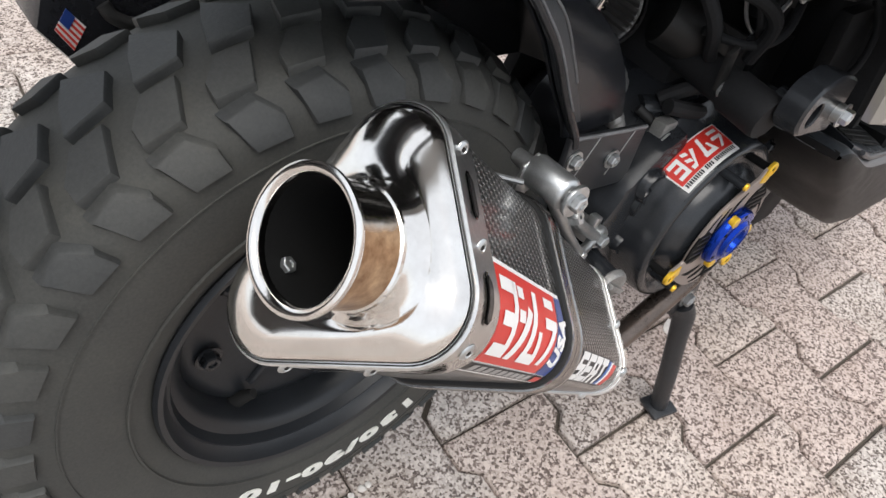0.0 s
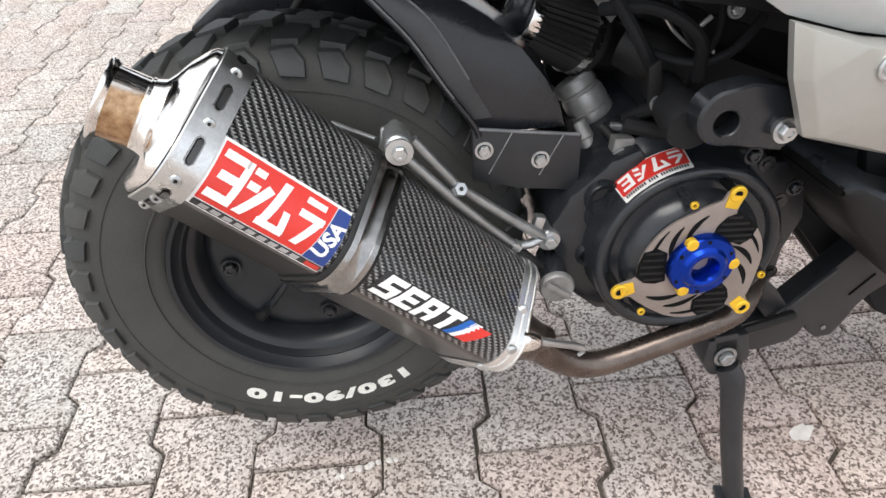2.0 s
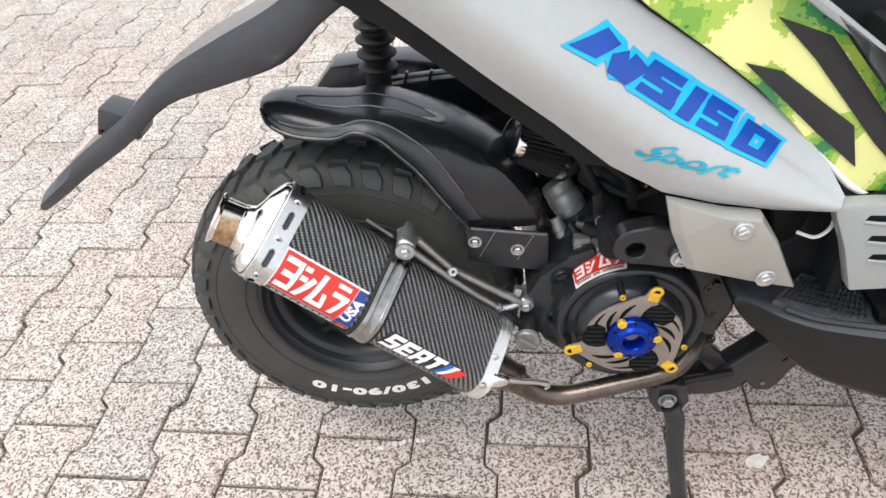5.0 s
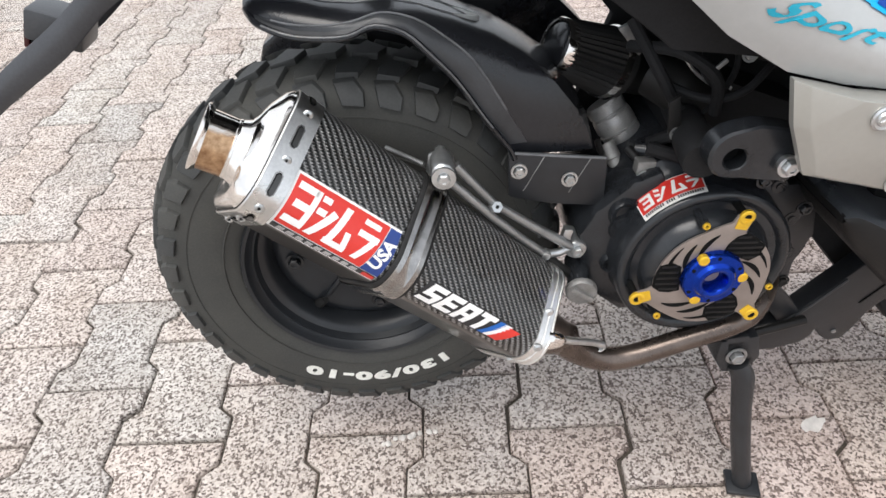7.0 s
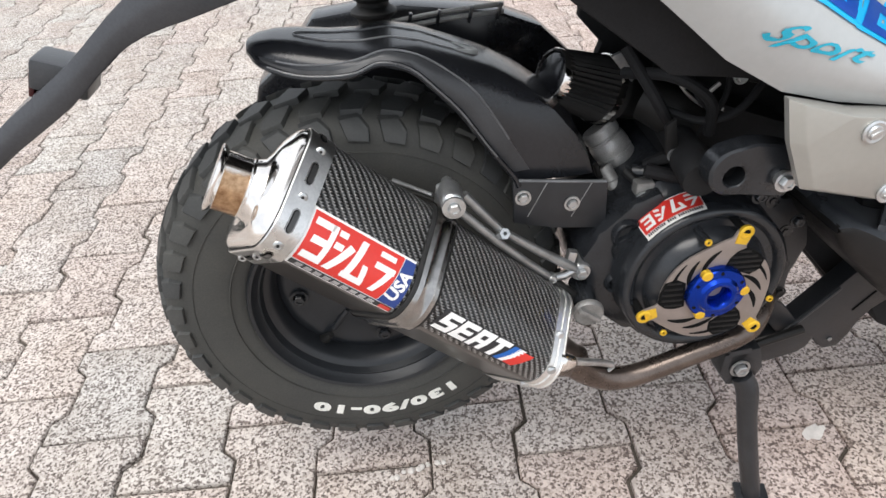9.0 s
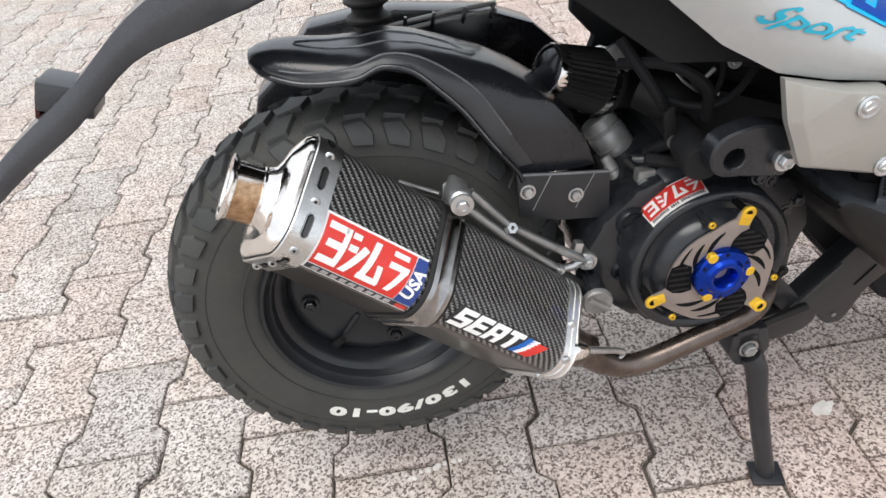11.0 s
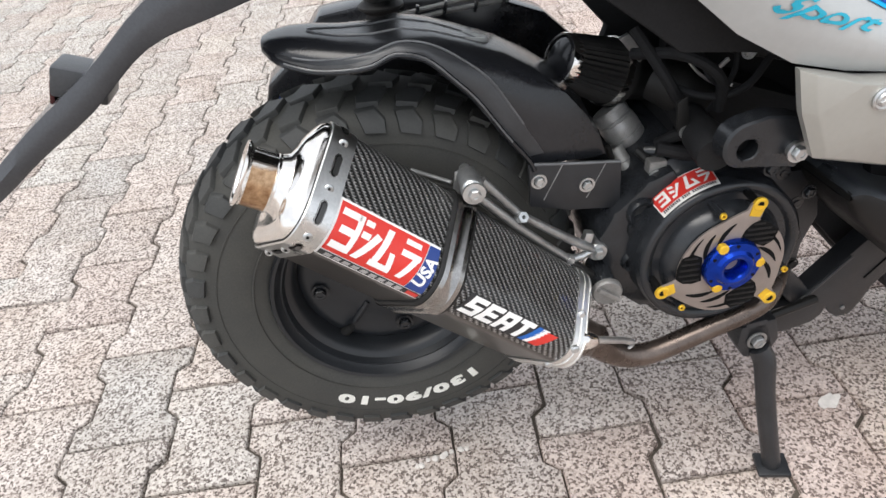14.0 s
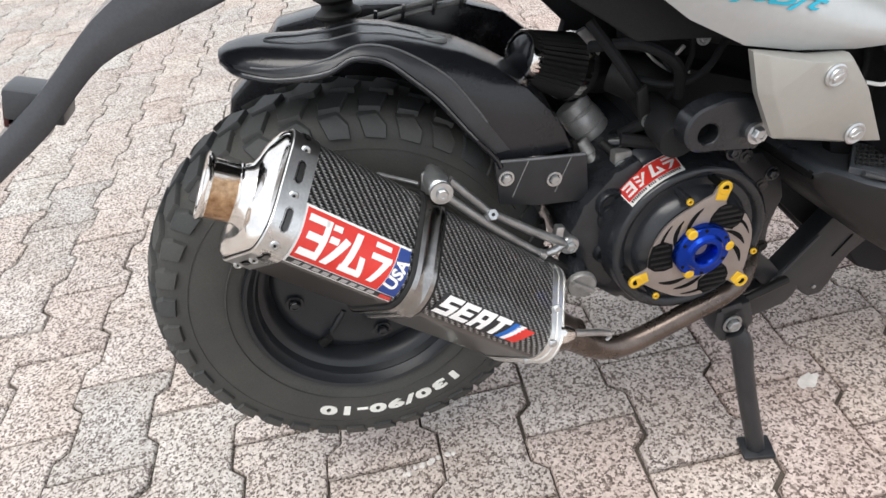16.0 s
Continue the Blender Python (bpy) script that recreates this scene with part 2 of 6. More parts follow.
# lighter grey; on the fender flange it holds the sky's reflection
FLANGE_GREY = worn("grey plastic and painted sky sheen", (0.040, 0.042, 0.046), 0.36, spread=0.35, scale=70, bump=0.2)
GREY_PLASTIC = worn("pale grey painted plastic", (0.34, 0.355, 0.352), 0.42, 0.1, spread=0.08, scale=30, bump=0.08)
RED = worn("red sticker film", (0.62, 0.035, 0.025), 0.3, spread=0.1, bump=0.03)
WHITE = worn("white sticker film", (0.82, 0.81, 0.79), 0.35, spread=0.05, bump=0.03)
TYRE_WHITE = worn("white tyre paint", (0.75, 0.75, 0.70), 0.7, spread=0.15, scale=200)
NAVY = worn("dark blue sticker film", (0.02, 0.05, 0.22), 0.3, spread=0.1)
BLUE = worn("blue sticker film", (0.004, 0.055, 0.34), 0.3, spread=0.1)
BLUE_FILM = worn("mid blue sticker film", (0.01, 0.11, 0.42), 0.3, spread=0.1)
CYAN = worn("cyan sticker film", (0.005, 0.40, 0.80), 0.3, spread=0.1)
TEAL = worn("teal sticker film", (0.01, 0.33, 0.46), 0.3, spread=0.1)
BLACK_FILM = worn("black sticker film", (0.02, 0.02, 0.022), 0.35)
GREY_FILM = worn("grey sticker print", (0.4, 0.39, 0.38), 0.4)
PEBBLE = worn("pale stone", (0.62, 0.58, 0.54), 0.8, spread=0.2, scale=300)
# soot in the outlet; elsewhere black that paints the shade of openings
SOOT_AND_SHADE = worn("soot and shade", (0.005, 0.005, 0.005), 0.9, spec=0.15)
RED_LENS = worn("red lens plastic", (0.05, 0.008, 0.008), 0.2, spread=0.1)


# ---- building tools ----
def mesh_of(bm, name, material, angle=35):
    bmesh.ops.recalc_face_normals(bm, faces=bm.faces)
    me = bpy.data.meshes.new(name)
    bm.to_mesh(me)
    bm.free()
    me.shade_smooth()
    me.set_sharp_from_angle(angle=radians(angle))
    me.materials.append(material)
    return me


def part(name, bm, material, parent, label="", angle=35, kind=""):
    """One mesh object under a thing or under a part."""
    ob = new(name, mesh_of(bm, name, material, angle))
    ob.parent = parent
    if parent is scooter:
        ob.matrix_basis = Matrix.Translation((0, 0, AXLE))
    return tagged(ob, label, kind=kind)


def spin(profile, centre=(0, 0, 0), axis=(0, 1, 0), n=48, closed=False):
    """A turned shape: rows of (radius, place along the axis)."""
    bm = bmesh.new()
    turn = Vector((0, 0, 1)).rotation_difference(Vector(axis)).to_matrix()
    rings = []
    for r, h in profile:
        if r < 1e-6:
            rings.append([bm.verts.new(Vector(centre) + turn @ Vector((0, 0, h)))])
        else:
            rings.append([bm.verts.new(Vector(centre) + turn @ Vector((r * math.cos(a), r * math.sin(a), h))) for a in (2 * math.pi * k / n for k in range(n))])
    pairs = list(zip(rings, rings[1:])) + ([(rings[-1], rings[0])] if closed else [])
    for p, q in pairs:
        for k in range(n):
            j = (k + 1) % n
            f = [p[k % len(p)], p[j % len(p)], q[j % len(q)], q[k % len(q)]]
            f = list(dict.fromkeys(f))
            if len(f) > 2:
                bm.faces.new(f)
    return bm


def smooth_path(points, steps=8):
    """A soft line through the points (Catmull-Rom)."""
    p = [Vector(q) for q in points]
    p = [p[0] * 2 - p[1], *p, p[-1] * 2 - p[-2]]
    out = []
    for a, b, c, d in zip(p, p[1:], p[2:], p[3:]):
        for k in range(steps):
            t = k / steps
            out.append(0.5 * (2 * b + (c - a) * t + (2 * a - 5 * b + 4 * c - d) * t * t + (3 * b - a - 3 * c + d) * t ** 3))
    return out + [p[-2]]


def tube(points, radius, n=14, steps=8, soft=True, bm=None):
    """A round bar along a line; radius may be a number or one number for each given point."""
    line = smooth_path(points, steps) if soft else [Vector(q) for q in points]
    radii = [radius] * len(points) if isinstance(radius, (int, float)) else list(radius)
    bm = bm or bmesh.new()
    rings, up = [], None
    for k, q in enumerate(line):
        way = (line[min(k + 1, len(line) - 1)] - line[max(k - 1, 0)]).normalized()
        side = way.orthogonal().normalized() if up is None else (up - up.dot(way) * way).normalized()
        up = side
        other = way.cross(side)
        place = k / (len(line) - 1) * (len(radii) - 1)
        low = min(int(place), len(radii) - 2)
        r = radii[low] + (radii[low + 1] - radii[low]) * (place - low)
        rings.append([bm.verts.new(q + r * (math.cos(a) * side + math.sin(a) * other)) for a in (2 * math.pi * j / n for j in range(n))])
    for p, q in zip(rings, rings[1:]):
        for j in range(n):
            bm.faces.new([p[j], p[(j + 1) % n], q[(j + 1) % n], q[j]])
    bm.faces.new(rings[0][::-1]), bm.faces.new(rings[-1])
    return bm


def slab(outline, y0, y1, bevel=0.002, bulge=0.0, hole=None):
    """A plate cut to an outline in x and z, between two depths, with softened edges."""
    bm = bmesh.new()
    front = [bm.verts.new((x, y0, z)) for x, z in outline]
    back = [bm.verts.new((x, y1, z)) for x, z in outline]
    n = len(outline)
    bm.faces.new(front), bm.faces.new(back[::-1])
    for k in range(n):
        bm.faces.new([front[k], back[k], back[(k + 1) % n], front[(k + 1) % n]])
    bmesh.ops.recalc_face_normals(bm, faces=bm.faces)
    if bevel:
        bmesh.ops.bevel(bm, geom=bm.edges[:], offset=bevel, segments=2, affect="EDGES", profile=0.6)
    return bm


def block(size, m=Matrix(), bevel=0.002):
    bm = bmesh.new()
    bmesh.ops.create_cube(bm, size=1.0)
    bmesh.ops.scale(bm, vec=size, verts=bm.verts)
    bmesh.ops.bevel(bm, geom=bm.edges[:], offset=bevel, segments=2, affect="EDGES", profile=0.6)
    bmesh.ops.transform(bm, matrix=m, verts=bm.verts)
    return bm


def loft(rows, closed=False, thick=0.0):
    """A skin over rows of points, all of one length."""
    bm = bmesh.new()
    grid = [[bm.verts.new(q) for q in row] for row in rows]
    for p, q in zip(grid, grid[1:]):
        for j in range(len(p) if closed else len(p) - 1):
            k = (j + 1) % len(p)
            bm.faces.new([p[j], p[k], q[k], q[j]])
    if thick:
        bmesh.ops.recalc_face_normals(bm, faces=bm.faces)
        bmesh.ops.solidify(bm, geom=bm.faces[:], thickness=thick)
    return bm


def joined(*bms):
    """Several shapes as one mesh."""
    first = bms[0]
    for other in bms[1:]:
        me = bpy.data.meshes.new("tmp")
        other.to_mesh(me)
        other.free()
        first.from_mesh(me)
        bpy.data.meshes.remove(me)
    return first


def bolt(place, axis, r=0.006, head=0.006, washer=True):
    """A hexagon head with a recessed middle on a washer; axis points out of the surface."""
    hexagon = spin([(0, 0), (r, 0), (r, head * 0.85), (r * 0.86, head), (r * 0.5, head), (r * 0.45, head * 0.8), (0, head * 0.8)], place, axis, 6)
    if not washer:
        return hexagon
    return joined(hexagon, spin([(r * 1.1, -0.0002), (r * 1.5, -0.0002), (r * 1.5, 0.0014), (r * 1.1, 0.0014)], place, axis, 20, True))


def lettering(words, size, shear=0.0, depth=0.0006, spacing=1.0, heavy=0.018):
    """Words in the built-in font as a flat mesh in x and y, centred, with a little thickness."""
    data = bpy.data.curves.new("words", "FONT")
    data.body, data.size, data.shear, data.extrude, data.space_character = words, size, shear, depth / 2, spacing
    data.align_x, data.align_y, data.resolution_u = "CENTER", "CENTER", 3
    data.offset = size * heavy
    ob = bpy.data.objects.new("words", data)
    scene.collection.objects.link(ob)
    bpy.context.view_layer.update()
    me = bpy.data.meshes.new_from_object(ob.evaluated_get(bpy.context.evaluated_depsgraph_get()))
    bm = bmesh.new()
    bm.from_mesh(me)
    bpy.data.objects.remove(ob)
    bpy.data.curves.remove(data)
    bpy.data.meshes.remove(me)
    return bm


def pieces(bm):
    """The separate pieces of a shape, each as a shape of its own."""
    left, out = set(bm.faces), []
    while left:
        todo, island = [left.pop()], []
        while todo:
            f = todo.pop()
            island.append(f)
            for e in f.edges:
                for g in e.link_faces:
                    if g in left:
                        left.discard(g)
                        todo.append(g)
        one, seen = bmesh.new(), {}
        for f in island:
            for v in f.verts:
                if v not in seen:
                    seen[v] = one.verts.new(v.co)
            one.faces.new([seen[v] for v in f.verts])
        out.append(one)
    bm.free()
    return out


def bend(bm, rule):
    """Move each corner of a shape by a rule of its own place."""
    for v in bm.verts:
        v.co = rule(v.co)
    return bm


# ---- the paved ground ----
PITCH, LENGTH, WAVE, TURN_PAVING = 0.1517, 0.204, 0.0115, -0.065
ground = new("ground", mesh_of(spin([(0, -0.012), (6.0, -0.012)], n=48, axis=(0, 0, 1)), "ground", SAND))
tagged(ground, "dark sand bed under the paving stones", "ground", kind="structure")
far = spin([(5.2, -0.006), (60.0, -0.006), (900.0, -0.006)], n=64, axis=(0, 0, 1))
far_ground = new("far_ground", mesh_of(far, "far_ground", FAR_GROUND))
tagged(far_ground, "open paved square running to the horizon", "ground", kind="structure")


def paver_outline(gap):
    """Half-waisted double-T stone, wide at both ends, as a ring of (x, y) about its middle."""
    wide, slim, h, a, b = PITCH / 2 + WAVE - gap, PITCH / 2 - WAVE - gap, LENGTH / 2 - gap, 0.0425 + gap * 0.3, 0.0615 + gap * 0.3
    right = [(wide, -h), (wide, -b), (slim, -a), (slim, a), (wide, b), (wide, h)]
    return right + [(-x, -y) for x, y in right]


def paver_mesh(bm, m):
    rings = []
    for gap, z in ((0.0018, -0.03), (0.0022, -0.004), (0.0036, -0.0012), (0.0062, 0.0)):
        rings.append([bm.verts.new(m @ Vector((x, y, z))) for x, y in paver_outline(gap)])
    for p, q in zip(rings, rings[1:]):
        for k in range(12):
            bm.faces.new([p[k], p[(k + 1) % 12], q[(k + 1) % 12], q[k]])
    t = rings[-1]
    bm.faces.new([t[0], t[1], t[10], t[11]]), bm.faces.new([t[1], t[2], t[9], t[10]]), bm.faces.new([t[2], t[3], t[8], t[9]])
    bm.faces.new([t[3], t[4], t[7], t[8]]), bm.faces.new([t[4], t[5], t[6], t[7]])


def lay_paving():
    rnd = random.Random(7)
    one = bmesh.new()
    paver_mesh(one, Matrix())
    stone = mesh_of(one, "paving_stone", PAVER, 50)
    pavement = new("pavement", None)
    tagged(pavement, "speckled beige double-T concrete pavers in staggered rows", "paving", kind="structure")
    rest = bmesh.new()
    spots = []
    for k in range(-36, 40):
        for j in range(-26, 28):
            x = -0.642 + PITCH * k
            y = 0.034 + LENGTH * (j + 0.5) - (LENGTH / 2 if k % 2 == 0 else 0)
            spots.append((Matrix.Rotation(TURN_PAVING, 4, "Z") @ Vector((x, y, 0))))
    spots = [s for s in spots if s.length < 5.3]
    spots.sort(key=lambda s: abs(s.x - 0.05) * 0.9 + abs(s.y - 0.45))
    for n, s in enumerate(spots):
        m = pose(s.x + rnd.gauss(0, 0.0008), s.y + rnd.gauss(0, 0.0008), rnd.gauss(-0.001, 0.0012), rnd.gauss(0, 0.35), rnd.gauss(0, 0.35), math.degrees(TURN_PAVING) + rnd.gauss(0, 0.35))
        if n < 300:
            ob = new("paving_stone", stone)
            ob.parent, ob.matrix_basis = pavement, m
        else:
            paver_mesh(rest, m)
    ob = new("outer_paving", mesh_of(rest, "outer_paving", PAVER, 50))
    ob.parent = pavement
    tagged(ob, kind="stuff")


# ---- the scooter: its parts are laid out from the rear axle, x forward, y to its left side ----
AXLE, LEANS = 0.323, -3.5
scooter = new("scooter")
scooter.matrix_world = pose(0, 0, AXLE, LEANS) @ Matrix.Translation((0, 0, -AXLE))
tagged(scooter, "silver and black motor scooter with off-road rear tyre on its stand", "motor scooter")


def build_wheel():
    R = 0.2408
    arc = [(0.128, -0.045), (0.137, -0.056), (0.150, -0.0635), (0.168, -0.0675), (0.188, -0.068), (0.207, -0.0655), (0.222, -0.0615), (0.2325, -0.050), (0.2385, -0.03), (R, 0.0)]
    carcass = spin(arc + [(r, -y) for r, y in arc[-2::-1]], n=96, closed=True)
    wheel = part("rear_wheel", spin([(0.024, -0.030), (0.040, -0.028), (0.045, -0.015), (0.052, 0.05), (0.028, 0.05)], n=32, closed=True), RIM_BLACK, scooter, "black rear wheel with a fat off-road tyre")
    part("tyre", carcass, RUBBER, wheel, "dusty black knobbly tyre with white sidewall figures", 40)

    def knob(outline, base, top, m, taper=0.955):
        """A tread block: an outline in (angle x radius, across), raised from the carcass."""
        bm = bmesh.new()
        cx, cy = sum(p[0] for p in outline) / len(outline), sum(p[1] for p in outline) / len(outline)
        rings = []
        for r, k in ((base, 1.0), (top - 0.0025, taper + 0.012), (top - 0.0008, taper), (top, taper - 0.035)):
            ring = []
            for u, y in outline:
                u, y = cx + (u - cx) * k, cy + (y - cy) * k
                drop = 0.018 * max(0.0, abs(y) / 0.066) ** 2.6
                a = u / 0.24
                ring.append(bm.verts.new(m @ Vector(((r - drop) * math.sin(a), y, (r - drop) * math.cos(a)))))
            rings.append(ring)
        n = len(outline)
        for p, q in zip(rings, rings[1:]):
            for k in range(n):
                bm.faces.new([p[k], p[(k + 1) % n], q[(k + 1) % n], q[k]])
        bm.faces.new(rings[-1])
        return bm

    # a crown row and a row on each flank, staggered by half a pitch
    count = 36
    rows = (("crown", [(-0.0020, 0.0270), (0.0205, 0.0070), (0.0105, -0.0150), (-0.0165, -0.0165), (-0.0105, 0.0060)], 0.9),
            ("flank", [(0.0000, -0.0235), (0.0205, -0.0245), (0.0090, -0.0500), (-0.0150, -0.0500), (-0.0140, -0.0390)], 0.5),
            ("far_flank", [(-0.0140, 0.0440), (-0.0150, 0.0540), (0.0090, 0.0540), (0.0220, 0.0340), (0.0010, 0.0320)], 0.4))
    for kind, outline, phase in rows:
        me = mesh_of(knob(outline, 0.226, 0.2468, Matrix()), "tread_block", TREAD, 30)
        for k in range(count):
            ob = new("tread_block", me)
            ob.parent = wheel
            ob.matrix_basis = Matrix.Rotation(2 * math.pi * (k + phase) / count, 4, "Y")
    # slanting shoulder lugs
    lug = bmesh.new()
    face = [(-0.0090, 0.2115, -0.0685), (0.0150, 0.2105, -0.0688), (0.0140, 0.2240, -0.0655), (0.0035, 0.2335, -0.0575), (-0.0155, 0.2315, -0.0598)]
    low, mid, top = [], [], []
    cu, cr = 0.003, 0.222
    for u, r, y in face:
        for ring, k, dy in ((low, 1.10, 0.012), (mid, 1.0, 0.0015), (top, 0.93, 0.0)):
            uu, rr = cu + (u - cu) * k, cr + (r - cr) * k
            ring.append(lug.verts.new((rr * math.sin(uu / 0.225), y + dy, rr * math.cos(uu / 0.225))))
    for p, q in ((low, mid), (mid, top)):
        for k in range(5):
            lug.faces.new([p[k], p[(k + 1) % 5], q[(k + 1) % 5], q[k]])
    lug.faces.new(top)
    bmesh.ops.recalc_face_normals(lug, faces=lug.faces)
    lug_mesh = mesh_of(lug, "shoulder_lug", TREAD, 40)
    for k in range(count):
        for name, me, turn in (("shoulder_lug", lug_mesh, 0.5),):
            ob = new(name, me)
            ob.parent = wheel
            ob.matrix_basis = Matrix.Rotation(2 * math.pi * (k + turn) / count, 4, "Y")
    for r, w in ((0.158, 0.0012), (0.1985, 0.001)):
        y = -0.0665 if r < 0.17 else -0.0668
        part("moulding_line", spin([(r - w, y + 0.002), (r - w * 0.5, y - 0.0008), (r + w * 0.5, y - 0.0008), (r + w, y + 0.002)], n=96), RUBBER, wheel)
    words = lettering("130/90-10", 0.0195, spacing=1.15, depth=0.0012, heavy=0.05)
    reach = max(v.co.x for v in words.verts)

    def onto_wall(v):
        a, r = v.x / reach * radians(32.5) - radians(1.0), 0.1775 + v.y
        return Vector((-r * math.sin(a), -0.0686 - v.z, -r * math.cos(a)))

    for figure in pieces(bend(words, onto_wall)):
        part("tyre_figure", figure, TYRE_WHITE, wheel, "raised white figure", 30)
    rim = [(0.128, -0.046), (0.138, -0.054), (0.141, -0.060), (0.139, -0.064), (0.135, -0.063), (0.132, -0.056), (0.1285, -0.052), (0.1265, -0.0525), (0.1255, -0.050), (0.123, -0.044), (0.117, -0.041), (0.113, -0.036), (0.110, -0.026), (0.110, 0.05), (0.141, 0.06), (0.128, 0.046), (0.118, 0.05), (0.118, -0.02)]
    part("rim", spin(rim, n=72), RIM_BLACK, wheel, "satin black steel rim with a rolled lip")
    disc = spin([(0.112, -0.014), (0.106, -0.018), (0.098, -0.019), (0.090, -0.017), (0.066, -0.018), (0.056, -0.021), (0.03, -0.022)], n=60)
    part("wheel_disc", disc, RIM_BLACK, wheel)
    for k in range(4):
        a = radians(187.6 + 90 * k)
        part("wheel_nut", bolt((0.087 * math.cos(a), -0.0205, 0.087 * math.sin(a)), (0, -1, 0), 0.0075, 0.008), ENGINE_BLACK, wheel)
    a = radians(231)
    part("valve_stem", tube([(0.112 * math.cos(a), -0.018, 0.112 * math.sin(a)), (0.104 * math.cos(a), -0.022, 0.104 * math.sin(a)), (0.090 * math.cos(a), -0.030, 0.090 * math.sin(a))], [0.0075, 0.0065, 0.004], 14), RUBBER_BLACK, wheel, "black rubber valve stem")
    for k in range(4):
        a = radians(232.6 + 90 * k)
        part("disc_rib", tube([(0.050 * math.cos(a), -0.0205, 0.050 * math.sin(a)), (0.088 * math.cos(a), -0.018, 0.088 * math.sin(a))], 0.004, 10), RIM_BLACK, wheel)
    part("hub", spin([(0, -0.052), (0.010, -0.052), (0.012, -0.046), (0.022, -0.042), (0.026, -0.02), (0.03, 0.05), (0, 0.05)], n=32), DARK_METAL, wheel)
    # rear drum and gearcase behind the wheel
    part("final_drive_case", spin([(0, 0.052), (0.09, 0.052), (0.1, 0.06), (0.1, 0.1), (0.08, 0.12), (0, 0.125)], n=40), ENGINE_BLACK, scooter)


build_wheel()

# muffler axes: along the can towards the engine, up across it, out to the side
CAN_A, CAN_O, CAN_U = Vector((0.7226, 0.03, -0.6906)), Vector((0.0217, -0.9996, -0.0207)), Vector((0.6909, 0.0, 0.7229))


def can(s, u, o):
    return CAN_A * s + CAN_U * u + CAN_O * o


def can_ring(scale=1.0, n=96, grow=0.0):
    """The rounded-triangle section as (u, o) points from its outer corner round over the top, with their running length."""
    corners = [Vector((0.112, 0.190)), Vector((0.148, 0.137)), Vector((0.064, 0.137))]
    mid, rho = Vector((0.108, 0.155)), 0.028
    corners = [mid + (c - mid) * scale for c in corners]
    rho = rho * scale + grow
    # walk round: arcs at the corners, straight runs between
    raw = []
    for k in range(3):
        prev, here, nxt = corners[k - 1], corners[k], corners[(k + 1) % 3]
        d0, d1 = (here - prev).normalized(), (nxt - here).normalized()
        n0, n1 = Vector((d0.y, -d0.x)), Vector((d1.y, -d1.x))
        if n0.dot(here - mid) < 0:
            n0 = -n0
        if n1.dot(here - mid) < 0:
            n1 = -n1
        a0 = math.atan2(n0.y, n0.x)
        turn = math.atan2(n0.x * n1.y - n0.y * n1.x, n0.dot(n1))
        for j in range(25):
            a = a0 + turn * j / 24
            raw.append(here + rho * Vector((math.cos(a), math.sin(a))))
    # start at the outermost place of the first corner
    start = max(range(25), key=lambda j: raw[j].y)
    raw = raw[start:] + raw[:start] + [raw[start]]
    dist = [0.0]
    for p, q in zip(raw, raw[1:]):
        dist.append(dist[-1] + (q - p).length)
    out = []
    for k in range(n):
        want = dist[-1] * k / n
        i = max(j for j in range(len(raw) - 1) if dist[j] <= want + 1e-9)
        t = (want - dist[i]) / max(1e-9, dist[i + 1] - dist[i])
        out.append(raw[i].lerp(raw[i + 1], t))
    return out, dist[-1], raw, dist


def can_scale(s):
    return 1.0 - 0.05 * max(0.0, min(1.0, (s + 0.06) / 0.2))


def can_surface(s, arc, lift=0.0008):
    """A place on the sleeve: s along it, arc round it from the outer corner, upward positive."""
    _, total, raw, dist = can_ring(can_scale(s), grow=lift)
    want = arc % total
    i = max(j for j in range(len(raw) - 1) if dist[j] <= want + 1e-9)
    t = (want - dist[i]) / max(1e-9, dist[i + 1] - dist[i])
    p = raw[i].lerp(raw[i + 1], t)
    return can(s, p.x, p.y)


def film(quads, lift=0.0008, nu=8, nv=6):
    """Thin film on the sleeve from four-cornered pieces given as (s, arc) corners."""
    bm = bmesh.new()
    for a, b, c, d in quads:
        a, b, c, d = Vector(a), Vector(b), Vector(c), Vector(d)
        grid = []
        for j in range(nv + 1):
            row = []
            for i in range(nu + 1):
                p = a.lerp(b, i / nu).lerp(d.lerp(c, i / nu), j / nv)
                row.append(bm.verts.new(can_surface(p.x, p.y, lift)))
            grid.append(row)
        for p, q in zip(grid, grid[1:]):
            for i in range(nu):
                bm.faces.new([p[i], p[i + 1], q[i + 1], q[i]])
    return bm


def rect(s0, s1, a0, a1):
    return ((s0, a0), (s1, a0), (s1, a1), (s0, a1))


def can_loft(rows, n=96, cap=False):
    """A skin round the can from rows of (s, scale, grow)."""
    out = []
    for s, scale, grow in rows:
        ring, *_ = can_ring(scale, n, grow)
        out.append([can(s, p.x, p.y) for p in ring])
    return loft(out, True)


